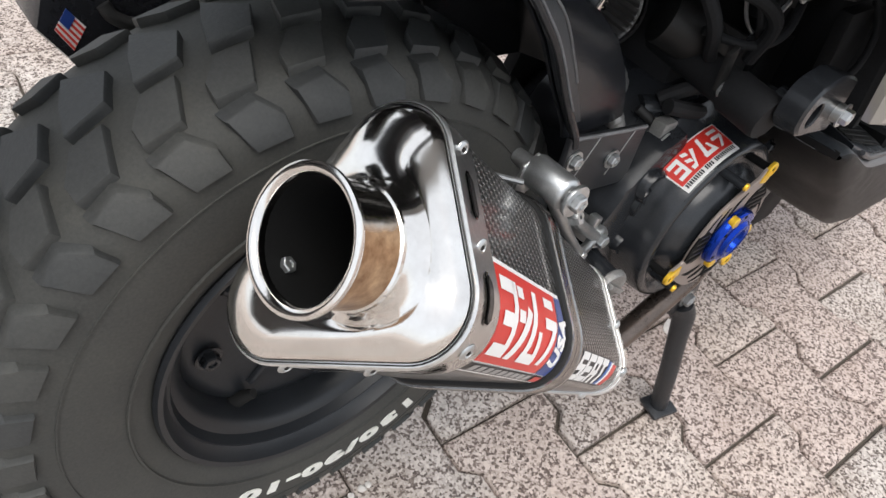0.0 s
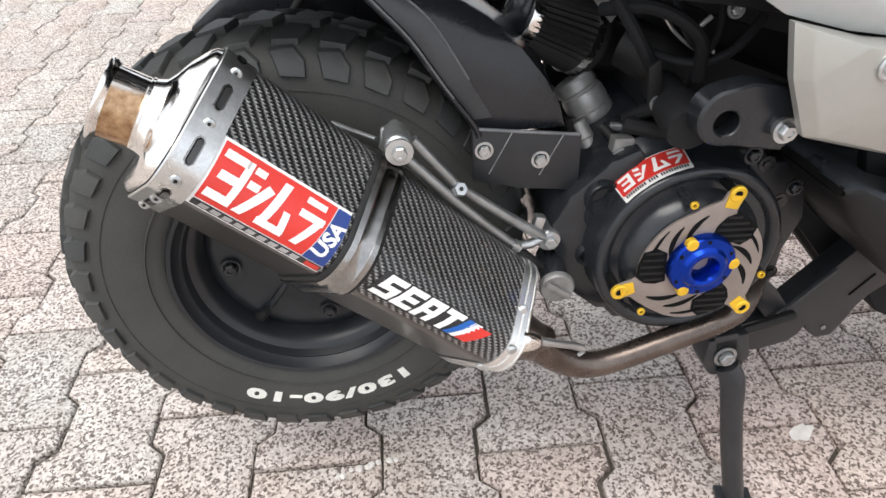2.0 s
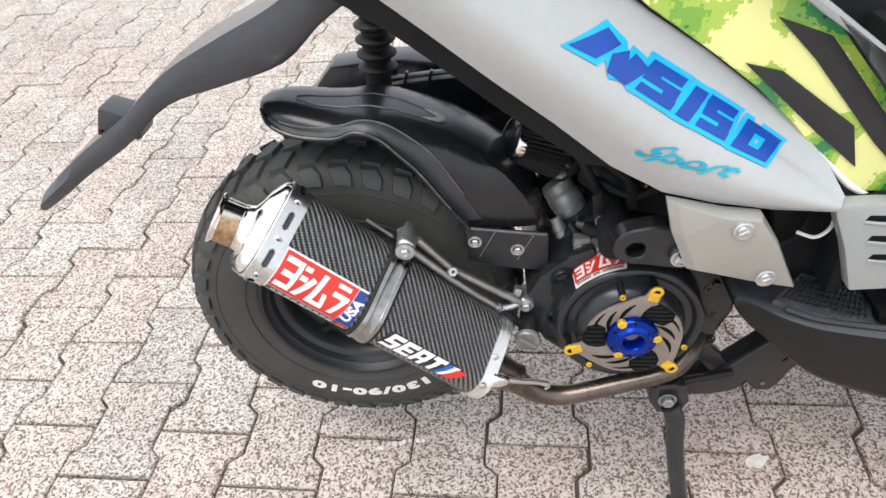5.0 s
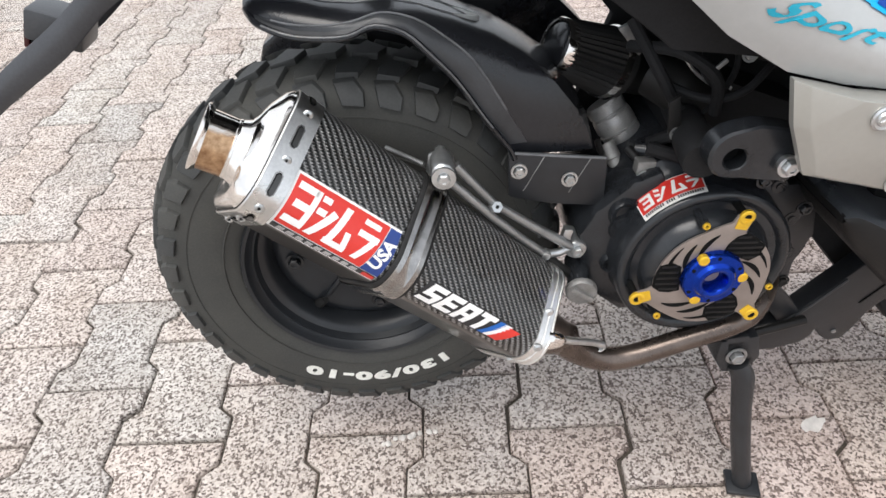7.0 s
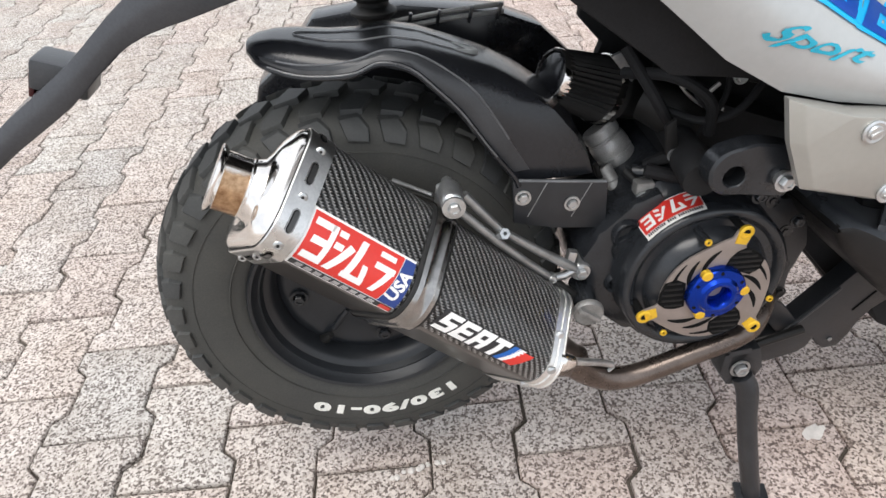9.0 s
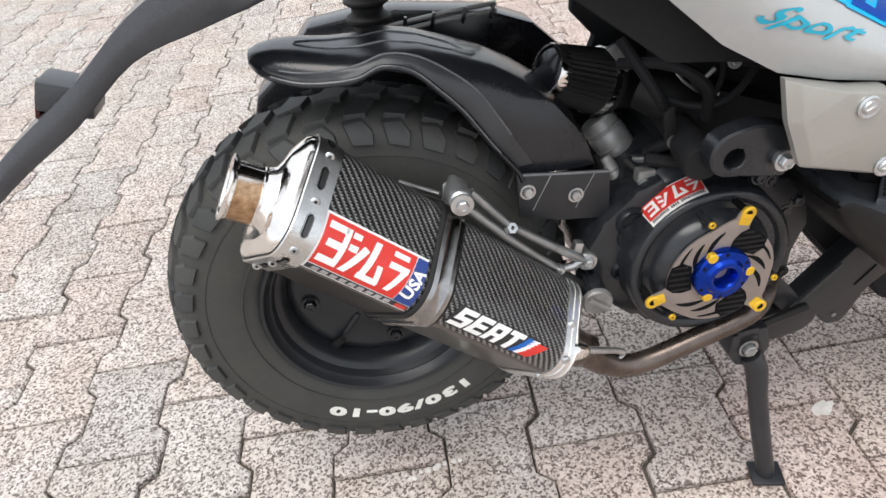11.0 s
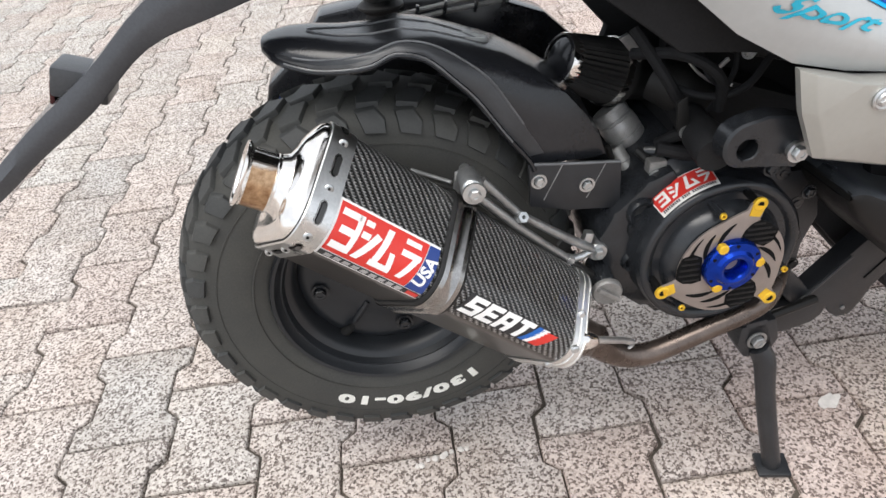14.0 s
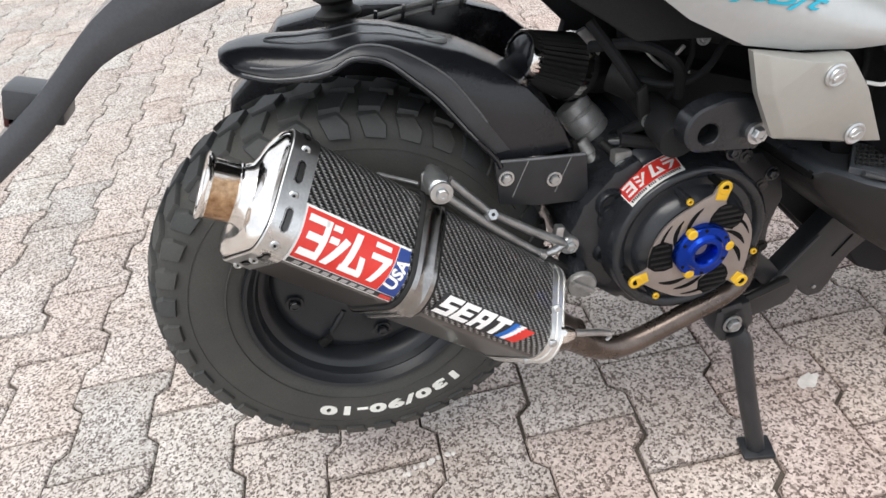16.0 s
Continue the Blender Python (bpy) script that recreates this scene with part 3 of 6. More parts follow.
def build_muffler():
    n = 96
    stations = [-0.186 + 0.324 * k / 30 for k in range(31)]
    bm = bmesh.new()
    uv = bm.loops.layers.uv.new("weave")
    grid, arcs = [], []
    for s in stations:
        ring, total, *_ = can_ring(can_scale(s), n)
        grid.append([bm.verts.new(can(s, p.x, p.y)) for p in ring])
        arcs.append(total)
    under = [j for j in range(n) if 0.0125 < arcs[0] * (1 - (j + 0.5) / n) < 0.100]
    for i in range(len(grid) - 1):
        for j in range(n):
            if j in under:
                continue
            k = (j + 1) % n
            f = bm.faces.new([grid[i][j], grid[i][k], grid[i + 1][k], grid[i + 1][j]])
            for loop, (a, b) in zip(f.loops, ((i, j), (i, j + 1), (i + 1, j + 1), (i + 1, j))):
                loop[uv].uv = (stations[a], arcs[0] * b / n)
    can_body = part("muffler", bm, CARBON, scooter, "carbon-fibre rounded-triangle muffler with polished end cap", 60)

    # side towards the ground: its reflection painted as a plain brown shell without visible weave
    shell = []
    for s in stations:
        ring, *_ = can_ring(can_scale(s), n)
        shell.append([can(s, ring[j % n].x, ring[j % n].y) for j in range(under[0], under[-1] + 2)])
    part("underside", loft(shell), GROUND_SHEEN, can_body, "smooth underside with the ground's reflection painted dark brown", 60)

    # rear band with slots, polished end cap and outlet
    band = can_loft([(-0.168, 1.0, 0.0), (-0.168, 1.0, 0.0016), (-0.186, 1.0, 0.0016), (-0.1925, 1.0, 0.0022), (-0.1935, 1.0, 0.0012), (-0.1935, 1.0, -0.004)])
    part("rear_band", band, BAND_STEEL, can_body, "slotted dull steel band")
    def slot_shape(s0, s1, u0, u1):
        """A long hole with rounded ends, as three stacked pieces."""
        e, w = (s1 - s0) * 0.42, (s1 - s0) * 0.30
        return [rect(s0, s1, u0 + e, u1 - e), ((s0 + w, u0), (s1 - w, u0), (s1, u0 + e), (s0, u0 + e)), ((s0, u1 - e), (s1, u1 - e), (s1 - w, u1), (s0 + w, u1))]

    for k in range(-3, 5):
        a = 0.0125 + 0.0475 * k
        part("band_slot", film(slot_shape(-0.1843, -0.1767, a - 0.0008, a + 0.0228), 0.0021, 3, 6), STRAP_STEEL, can_body, "bright pressed rim of a slot")
        # black film paints the shade inside the slot
        part("slot_opening", film(slot_shape(-0.1832, -0.1778, a + 0.0004, a + 0.0216), 0.0026, 3, 6), SOOT_AND_SHADE, can_body, "dark slot")
        part("slot_floor", film(slot_shape(-0.1824, -0.1778, a + 0.0014, a + 0.0206), 0.0029, 3, 6), CARBON, can_body)
        a -= 0.0140
        p, q = can_surface(-0.1805, a, 0.0016), can_surface(-0.1805, a, 0.01)
        part("rivet", spin([(0, 0.0006), (0.0018, 0.0006), (0.0022, 0.0013), (0.0034, 0.0010), (0.0042, 0.0004), (0.0044, 0)], p, (q - p).normalized(), 18), ZINC, can_body)
        part("rivet_bore", spin([(0, 0.0012), (0.0013, 0.0012), (0.0013, 0.0004)], p, (q - p).normalized(), 12), DARK_METAL, can_body)
    part("cap_seam", can_loft([(-0.1930, 1.0, 0.0), (-0.1934, 1.0, 0.0006), (-0.1941, 1.0, 0.0006), (-0.1944, 1.0, 0.0)]), DARK_METAL, can_body, "thin dark seam between cap and band")

    centre = can(-0.206, 0.116, 0.166)
    way = Vector((-0.85, -0.02, 0.53)).normalized()
    ring, *_ = can_ring(1.0, n)
    side = way.cross(CAN_U).normalized()
    high = side.cross(way).normalized()
    rows = []
    flat = Vector((0.112, 0.160))
    for s, scale, grow, mixed in ((-0.1935, 1.0, -0.0005, 0.0), (-0.1975, 0.99, -0.0012, 0.0), (-0.2005, 0.97, -0.003, 0.02), (-0.203, 0.93, -0.005, 0.08), (-0.2055, 0.9, -0.006, 0.3), (-0.207, 0.86, -0.006, 0.55), (-0.208, 0.82, -0.006, 0.8)):
        shape, *_ = can_ring(scale, n, grow)
        row = []
        for p in shape:
            d = (p - flat).normalized()
            w = (CAN_U * d.x + CAN_O * d.y)
            w = (w - w.dot(way) * way).normalized()
            row.append(can(s, p.x, p.y).lerp(centre + w * 0.0335, mixed))
        rows.append(row)
    for r, h in ((0.0295, 0.003), (0.0278, 0.007), (0.0262, 0.011)):
        row = []
        for p in ring:
            d = (p - flat).normalized()
            w = (CAN_U * d.x + CAN_O * d.y)
            w = (w - w.dot(way) * way).normalized()
            row.append(centre + w * r + way * h)
        rows.append(row)
    part("end_cap", loft(rows, True), CHROME, can_body, "mirror-polished tapered end cap", 50)
    outlet = spin([(0.0262, 0.006), (0.0262, 0.032), (0.0266, 0.034)], centre, way, 72)
    part("outlet_pipe", outlet, SCORCHED, can_body, "polished outlet pipe with brown heat stains", 40)
    lip = spin([(0.0264, 0.033), (0.0288, 0.0358), (0.0300, 0.0375), (0.0298, 0.0392), (0.0280, 0.0398), (0.0258, 0.0388), (0.0250, 0.036), (0.0250, 0.030)], centre, way, 72)
    part("outlet_lip", lip, CHROME, can_body, "rolled chrome lip", 60)
    part("outlet_core", spin([(0.0250, 0.034), (0.0246, 0.02), (0.0244, -0.04), (0.012, -0.045), (0.0, -0.045)], centre, way, 48), SOOT_AND_SHADE, can_body, "soot-black inside of the outlet")
    part("pipe_weld", spin([(0.0260, 0.0085), (0.0272, 0.0095), (0.0272, 0.0115), (0.0260, 0.0125)], centre, way, 48), CHROME, can_body)
    inward = (high * 0.866 - side * 0.5).normalized()
    part("core_screw", bolt(centre + way * 0.024 - inward * 0.0244, inward, 0.0036, 0.0025, False), ZINC, can_body)

    # hanger strap
    strap = can_loft([(-0.0265, 0.985, 0.0005), (-0.0265, 0.985, 0.003), (-0.0285, 0.985, 0.0042), (-0.0545, 0.985, 0.0042), (-0.0565, 0.985, 0.003), (-0.0565, 0.985, 0.0005)])
    part("strap_liner", strap, RUBBER_BLACK, can_body, "black rubber liner")
    strap = can_loft([(-0.0305, 0.985, 0.004), (-0.0305, 0.985, 0.0056), (-0.0355, 0.985, 0.0061), (-0.0370, 0.985, 0.0052), (-0.0465, 0.985, 0.0052), (-0.0480, 0.985, 0.0061), (-0.0530, 0.985, 0.0056), (-0.0530, 0.985, 0.004)])
    part("hanger_strap", strap, STRAP_STEEL, can_body, "bright steel hanger strap")

    # front band, cone and springs
    band = can_loft([(0.125, 0.95, 0.0), (0.125, 0.95, 0.0014), (0.1295, 0.95, 0.0016), (0.1302, 0.95, 0.0004), (0.1325, 0.95, 0.0004), (0.1332, 0.95, 0.0018), (0.138, 0.95, 0.0022), (0.1388, 0.948, 0.0008), (0.1405, 0.947, 0.0008), (0.1412, 0.946, 0.0020), (0.143, 0.945, 0.0018), (0.146, 0.93, -0.002), (0.156, 0.72, -0.006), (0.166, 0.45, -0.004)])
    part("front_band", band, BAND_STEEL, can_body, "steel front band")
    for a in (-0.03, 0.012, 0.052):
        p, q = can_surface(0.131, a, 0.0012), can_surface(0.131, a, 0.01)
        part("rivet", spin([(0, 0.0032), (0.003, 0.003), (0.0048, 0.0014), (0.005, 0)], p, (q - p).normalized(), 16), ZINC, can_body)
    part("inlet_cone", tube([can(0.152, 0.112, 0.160), can(0.168, 0.112, 0.160), can(0.19, 0.114, 0.158), can(0.205, 0.118, 0.157)], [0.030, 0.026, 0.021, 0.0185], 28), PIPE_STEEL, can_body, "brown steel inlet cone")
    hook = tube([can(0.158, 0.133, 0.1945), can(0.185, 0.136, 0.185), can(0.215, 0.138, 0.172), can(0.236, 0.139, 0.165)], 0.0042, 14)
    part("spring", hook, ZINC, can_body, "zinc-plated retaining spring")
    part("spring_boss", tube([can(0.140, 0.126, 0.197), can(0.147, 0.1285, 0.197), can(0.158, 0.132, 0.195), can(0.164, 0.1335, 0.193)], [0.0115, 0.0115, 0.0085, 0.0060], 18), CHROME, can_body, "bright spring boss")
    part("spring_hook", tube([can(0.232, 0.139, 0.167), can(0.243, 0.136, 0.163), can(0.240, 0.128, 0.165)], 0.0022, 8), ZINC, can_body)

    # sticker film: border, red field, white blocks, corner flash, grey strip
    low = -0.0045

    def sheet(quads, lift, nu, nv):
        """Film on the side sticker, whose own zero line lies a little under the outer corner."""
        return film([tuple((u, v + low) for u, v in q) for q in quads], lift, nu, nv)

    part("sticker_border", sheet([rect(-0.168, -0.0595, -0.0105, 0.0495)], 0.0006, 14, 10), WHITE, can_body, "white sticker border")
    part("red_field", sheet([rect(-0.1655, -0.083, -0.0008, 0.0472), ((-0.083, -0.0008), (-0.0795, -0.0008), (-0.0720, 0.0472), (-0.083, 0.0472))], 0.0009, 12, 9), RED, can_body, "red sticker field")
    part("grey_strip", sheet([rect(-0.1655, -0.0600, -0.009, -0.0020)], 0.0009, 12, 3), BLACK_FILM, can_body, "dark strip with pale bars")
    bars = [((-0.160 + 0.0092 * k, -0.0078), (-0.1535 + 0.0092 * k, -0.0078), (-0.1525 + 0.0092 * k, -0.0032), (-0.159 + 0.0092 * k, -0.0032)) for k in range(9)]
    for bar in bars:
        part("strip_bar", sheet([bar], 0.0012, 2, 2), GREY_FILM, can_body)
    part("corner_flash", sheet([((-0.0790, -0.0010), (-0.0598, -0.0010), (-0.0598, 0.0472), (-0.0712, 0.0472))], 0.0011, 4, 8), NAVY, can_body, "dark blue corner flash")

    def leaning(x, w, low, high, lean=0.0035):
        """One straight white block on the red field."""
        return ((x, low), (x + w, low), (x + w + lean * (high - low) / 0.04, high), (x + lean * (high - low) / 0.04, high))

    x0 = -0.1625
    blocks = [
        # three bars closed by an upright
        leaning(x0, 0.019, 0.0355, 0.0425), leaning(x0 + 0.002, 0.014, 0.0195, 0.0262), leaning(x0 - 0.0005, 0.017, 0.0040, 0.0108), leaning(x0 + 0.0135, 0.0055, 0.0040, 0.0425),
        # two short dashes and a long slanting sweep
        leaning(x0 + 0.0235, 0.0085, 0.0355, 0.0415), leaning(x0 + 0.0225, 0.0085, 0.0235, 0.0295),
        ((x0 + 0.0215, 0.0040), (x0 + 0.0285, 0.0040), (x0 + 0.0425, 0.0300), (x0 + 0.0365, 0.0330)),
        # a slanting stem on a foot with a tick
        ((x0 + 0.0400, 0.0085), (x0 + 0.0465, 0.0085), (x0 + 0.0530, 0.0425), (x0 + 0.0465, 0.0425)),
        leaning(x0 + 0.0390, 0.0220, 0.0040, 0.0100, 0.001), ((x0 + 0.0555, 0.0080), (x0 + 0.0615, 0.0060), (x0 + 0.0590, 0.0225), (x0 + 0.0535, 0.0225)),
        # a short bar over a bar with a sweeping leg
        leaning(x0 + 0.0660, 0.0165, 0.0375, 0.0430), leaning(x0 + 0.0640, 0.0205, 0.0255, 0.0315),
        ((x0 + 0.0680, 0.0050), (x0 + 0.0740, 0.0050), (x0 + 0.0855, 0.0300), (x0 + 0.0790, 0.0300)),
    ]
    for shape in blocks:
        part("white_block", sheet([shape], 0.0013, 4, 6), WHITE, can_body)

    def place_words(bm, s, arc, lift, turn=0.0):
        c, w = math.cos(turn), math.sin(turn)
        return bend(bm, lambda v: can_surface(s + v.x * c - v.y * w, arc + v.x * w + v.y * c, lift + v.z))

    part("strip_flag", sheet([rect(-0.0735, -0.0615, -0.0082, -0.0028)], 0.0013, 3, 2), RED, can_body)
    for letter in pieces(place_words(lettering("USA", 0.0165, spacing=1.0, heavy=0.03), -0.0682, 0.0205 + low, 0.0016, radians(78))):
        part("letter", letter, WHITE, can_body)

    # front sticker: dark band, four slanting white blocks, three stripes
    def grown(q):
        """The same block on the larger front sticker."""
        return tuple((-0.0175 + (s + 0.0155) * 1.13, 0.0065 + (a - 0.004) * 1.25) for s, a in q)

    part("lower_sticker", film([((-0.022, -0.006), (0.080, -0.006), (0.092, 0.0185), (-0.014, 0.0185))], 0.0006, 10, 5), BLACK_FILM, can_body, "black sticker band")
    def stroke(x, w, y0, y1):
        """One stroke of the slanting word: all strokes lean alike."""
        k = 0.55
        return ((x + k * y0, y0), (x + w + k * y0, y0), (x + w + k * y1, y1), (x + k * y1, y1))

    word = []
    for k in range(4):
        b = -0.0145 + 0.0186 * k
        word += [stroke(b, 0.0166, 0.0086, 0.0128)]
        if k == 0:
            word += [stroke(b, 0.0056, 0.0020, 0.0100), stroke(b, 0.0166, 0.0022, 0.0060), stroke(b + 0.0110, 0.0056, -0.0020, 0.0050), stroke(b, 0.0166, -0.0045, -0.0006)]
        elif k == 1:
            word += [stroke(b, 0.0058, -0.0045, 0.0100), stroke(b + 0.004, 0.0110, 0.0022, 0.0060), stroke(b + 0.004, 0.0126, -0.0045, -0.0006)]
        elif k == 2:
            word += [stroke(b, 0.0058, -0.0045, 0.0100), stroke(b + 0.0110, 0.0056, -0.0045, 0.0100), stroke(b + 0.004, 0.0090, 0.0012, 0.0046)]
        else:
            word += [stroke(b + 0.0056, 0.0060, -0.0045, 0.0100)]
    for shape in word:
        part("white_dash", film([grown(shape)], 0.0011, 3, 2), WHITE, can_body)
    for name, paint, x0, x1, high in (("blue_stripe", BLUE_FILM, 0.0600, 0.0665, 0.0165), ("white_stripe", WHITE, 0.0670, 0.0730, 0.0165), ("red_stripe", RED, 0.0735, 0.0860, 0.0150)):
        part(name, film([((x0, -0.004), (x1, -0.004), (x1 + 0.95 * (high + 0.004), high), (x0 + 0.80 * (high + 0.004), high))], 0.0010, 3, 6), paint, can_body)


build_muffler()


def build_hanger():
    """The zinc bracket, bushing and forked stay that carry the muffler."""
    stay = part("muffler_stay", tube([(0.108, -0.138, 0.158), (0.150, -0.131, 0.106), (0.180, -0.125, 0.072), (0.2085, -0.118, 0.0415)], 0.0046, 12, soft=False), DULL_STEEL, scooter, "forked steel stay holding the muffler")
    part("bushing", spin([(0, -0.158), (0.0070, -0.158), (0.0075, -0.154), (0.0105, -0.152), (0.0118, -0.1495), (0.0118, -0.123), (0.0105, -0.120), (0.0062, -0.119), (0.0055, -0.104), (0, -0.104)], (0.1030, 0, 0.1720), (0, 1, 0), 28), ZINC, stay, "zinc-plated bushing")
    part("bushing_bolt", bolt((0.1030, -0.1575, 0.1720), (0, -1, 0), 0.0062, 0.0065), ZINC, stay)
    part("bushing_washer", spin([(0.006, -0.1590), (0.0112, -0.1590), (0.0116, -0.1575), (0.0112, -0.1560), (0.006, -0.1560)], (0.1030, 0, 0.1720), (0, 1, 0), 28, True), ZINC, stay)
    ear = slab([(0.087, 0.158), (0.091, 0.178), (0.104, 0.184), (0.113, 0.176), (0.105, 0.157), (0.094, 0.150)], -0.122, -0.119, 0.001)
    part("strap_ear", ear, ZINC, stay)
    part("pinch_screw", tube([(0.050, -0.095, 0.176), (0.086, -0.128, 0.172)], 0.0021, 8, soft=False), DULL_STEEL, stay)
    part("upper_arm", tube([(0.1155, -0.132, 0.170), (0.152, -0.129, 0.1205), (0.195, -0.119, 0.080), (0.238, -0.110, 0.0435)], [0.0050, 0.0042, 0.0052, 0.0056], 12, soft=False), DULL_STEEL, stay)
    nut = spin([(0.0022, -0.0055), (0.0060, -0.0055), (0.0066, -0.0040), (0.0066, 0.0040), (0.0060, 0.0055), (0.0022, 0.0055)], (0.153, -0.1325, 0.1185), (0.3, -0.8, 0.5), 6, True)
    part("arm_nut", nut, ZINC, stay, "bright zinc-plated nut")
    part("cross_arm", tube([(0.2065, -0.119, 0.0425), (0.224, -0.114, 0.0390), (0.243, -0.109, 0.0440)], 0.0046, 12, soft=False), ZINC, stay)
    part("elbow", spin([(0, -0.006), (0.0045, -0.0055), (0.0060, -0.002), (0.0060, 0.002), (0.0045, 0.0055), (0, 0.006)], (0.2085, -0.1185, 0.0420), (0, 1, 0), 16), ZINC, stay)
    part("stay_eye", spin([(0, -0.113), (0.0105, -0.113), (0.0120, -0.110), (0.0120, -0.085), (0.0105, -0.082), (0, -0.082)], (0.2440, 0, 0.0390), (0, 1, 0), 22), ZINC, stay)
    part("stay_bolt", bolt((0.2440, -0.1125, 0.0390), (0, -1, 0), 0.0066, 0.0075), ZINC, stay)
    part("eye_lug", block((0.010, 0.010, 0.020), pose(0.2330, -0.106, 0.0560, 0, 15), 0.002), ZINC, stay)
    part("lower_link", tube([(0.207, -0.117, 0.040), (0.232, -0.116, 0.014), (0.258, -0.114, -0.016)], 0.0055, 12), DARK_METAL, stay)



def build_exhaust_pipe():
    line = [can(0.196, 0.115, 0.158), (0.222, -0.157, -0.052), (0.246, -0.155, -0.078), (0.276, -0.153, -0.0945), (0.31, -0.152, -0.094), (0.37, -0.150, -0.0775), (0.42, -0.147, -0.0645), (0.452, -0.136, -0.052), (0.478, -0.10, -0.03), (0.49, -0.03, 0.0)]
    part("exhaust_pipe", tube(line, [0.0185, 0.0175, 0.0155, 0.0145, 0.0135, 0.0132, 0.0132, 0.0132, 0.0132, 0.0132], 22), PIPE_STEEL, scooter, "heat-browned steel exhaust pipe")


COVER = (0.3735, 0.0, 0.0285)


def build_engine():
    cx, _, cz = COVER
    case = spin([(0.0, -0.1635), (0.0500, -0.1635), (0.0545, -0.1620), (0.0600, -0.1570), (0.0660, -0.1520), (0.0685, -0.1465), (0.0700, -0.1425), (0.0780, -0.1418), (0.0800, -0.1440), (0.0822, -0.1462), (0.0855, -0.1478), (0.0885, -0.1478), (0.0912, -0.1462), (0.0928, -0.144), (0.0942, -0.128), (0.0962, -0.1085), (0.1015, -0.101), (0.112, -0.094), (0.120, -0.05), (0.125, 0.03), (0.09, 0.06), (0, 0.06)], COVER, (0, 1, 0), 72)
    engine = part("engine_case", case, ENGINE_BLACK, scooter, "satin black engine with round fan cover")
    side = slab([(0.245, 0.055), (0.262, 0.085), (0.30, 0.118), (0.33, 0.13), (0.36, 0.06), (0.36, -0.06), (0.30, -0.06), (0.268, -0.03), (0.252, 0.0)], -0.112, 0.05, 0.012)
    part("gear_case", side, ENGINE_BLACK, engine)
    lower = slab([(0.27, -0.02), (0.33, -0.095), (0.42, -0.105), (0.50, -0.07), (0.53, 0.0), (0.49, 0.03), (0.30, 0.03)], -0.09, 0.06, 0.012)
    part("crankcase", lower, ENGINE_BLACK, engine)
    flank = slab([(0.40, 0.118), (0.440, 0.112), (0.462, 0.098), (0.478, 0.064), (0.488, 0.052), (0.489, 0.034), (0.498, 0.020), (0.497, -0.004), (0.491, -0.020), (0.492, -0.038), (0.480, -0.056), (0.460, -0.066), (0.42, -0.06), (0.40, 0.0)], -0.104, -0.02, 0.006)
    part("case_flank", flank, DARK_METAL, engine)
    for x, z in ((0.456, 0.098), (0.480, 0.054), (0.487, 0.006), (0.481, -0.040)):
        part("flank_lug", joined(spin([(0, -0.112), (0.0085, -0.112), (0.0100, -0.108), (0.0100, -0.05), (0, -0.05)], (x, 0, z), (0, 1, 0), 20), spin([(0, -0.1135), (0.004, -0.1135), (0.0045, -0.111), (0, -0.111)], (x, 0, z), (0, 1, 0), 12)), ENGINE_BLACK, engine)
    for x, z, r in ((0.294, 0.082, 0.0185), (0.283, 0.018, 0.012)):
        part("case_lug", spin([(0, -0.111), (r * 0.55, -0.111), (r * 0.62, -0.117), (r * 0.88, -0.119), (r, -0.115), (r * 1.1, -0.06), (0, -0.06)], (x, 0, z), (0, 1, 0), 28), ENGINE_BLACK, engine)
    boss = spin([(0, -0.151), (0.0165, -0.151), (0.018, -0.148), (0.018, -0.09), (0.0, -0.09)], (0.295, 0.0, 0.063), (0, 1, 0), 32)
    bmesh.ops.translate(boss, vec=(0, 0.034, 0), verts=boss.verts)
    part("round_boss", boss, ENGINE_BLACK, engine)
    for x, y, z in ((0.270, -0.094, 0.052), (0.425, -0.128, 0.121), (0.478, -0.125, 0.08), (0.468, -0.125, 0.03)):
        part("case_bolt", bolt((x, y - 0.004, z), (0, -1, 0), 0.006, 0.006), ZINC if x < 0.3 else ENGINE_BLACK, engine)
    # oil filler cap
    part("oil_cap", spin([(0, -0.146), (0.0155, -0.146), (0.0172, -0.1435), (0.0172, -0.139), (0.0155, -0.1375), (0, -0.1375)], (0.262, 0, 0.0105), (0.12, 0.99, 0.05), 36), CAST_GREY, engine, "grey slotted oil filler cap")
    part("cap_neck", spin([(0, -0.138), (0.0140, -0.138), (0.0140, -0.09), (0, -0.09)], (0.262, 0, 0.0105), (0.12, 0.99, 0.05), 28), ENGINE_BLACK, engine)
    part("cap_bar", block((0.030, 0.006, 0.006), pose(0.262 - 0.017, -0.1465, 0.0035, 0, 38), 0.0015), CAST_GREY, engine)

    # bronze plate with swirl slots, three gold eyes and a blue hub
    y = -0.168
    outline = []
    eyes = [radians(74), radians(193.5), radians(-46.5)]
    reach = [0.0785, 0.0785, 0.0785]
    for k in range(180):
        a = 2 * math.pi * k / 180
        r = 0.061
        for e, far in zip(eyes, reach):
            d = (a - e + math.pi) % (2 * math.pi) - math.pi
            if far > 0.07:
                r = max(r, min(far + 0.001, 0.0085 / max(1e-3, abs(math.sin(d))) if abs(d) < 0.6 else 0))
                if 0 < d < 0.75:
                    r = max(r, 0.061 + (far - 0.061) * max(0, 1 - d / 0.75) ** 2 * 0.8)
        outline.append((cx + r * math.cos(a), cz + r * math.sin(a)))
    part("fan_plate", slab(outline, y, y + 0.003, 0.0006), PLATE_TAUPE, engine, "bronze fan plate with swirling slots")
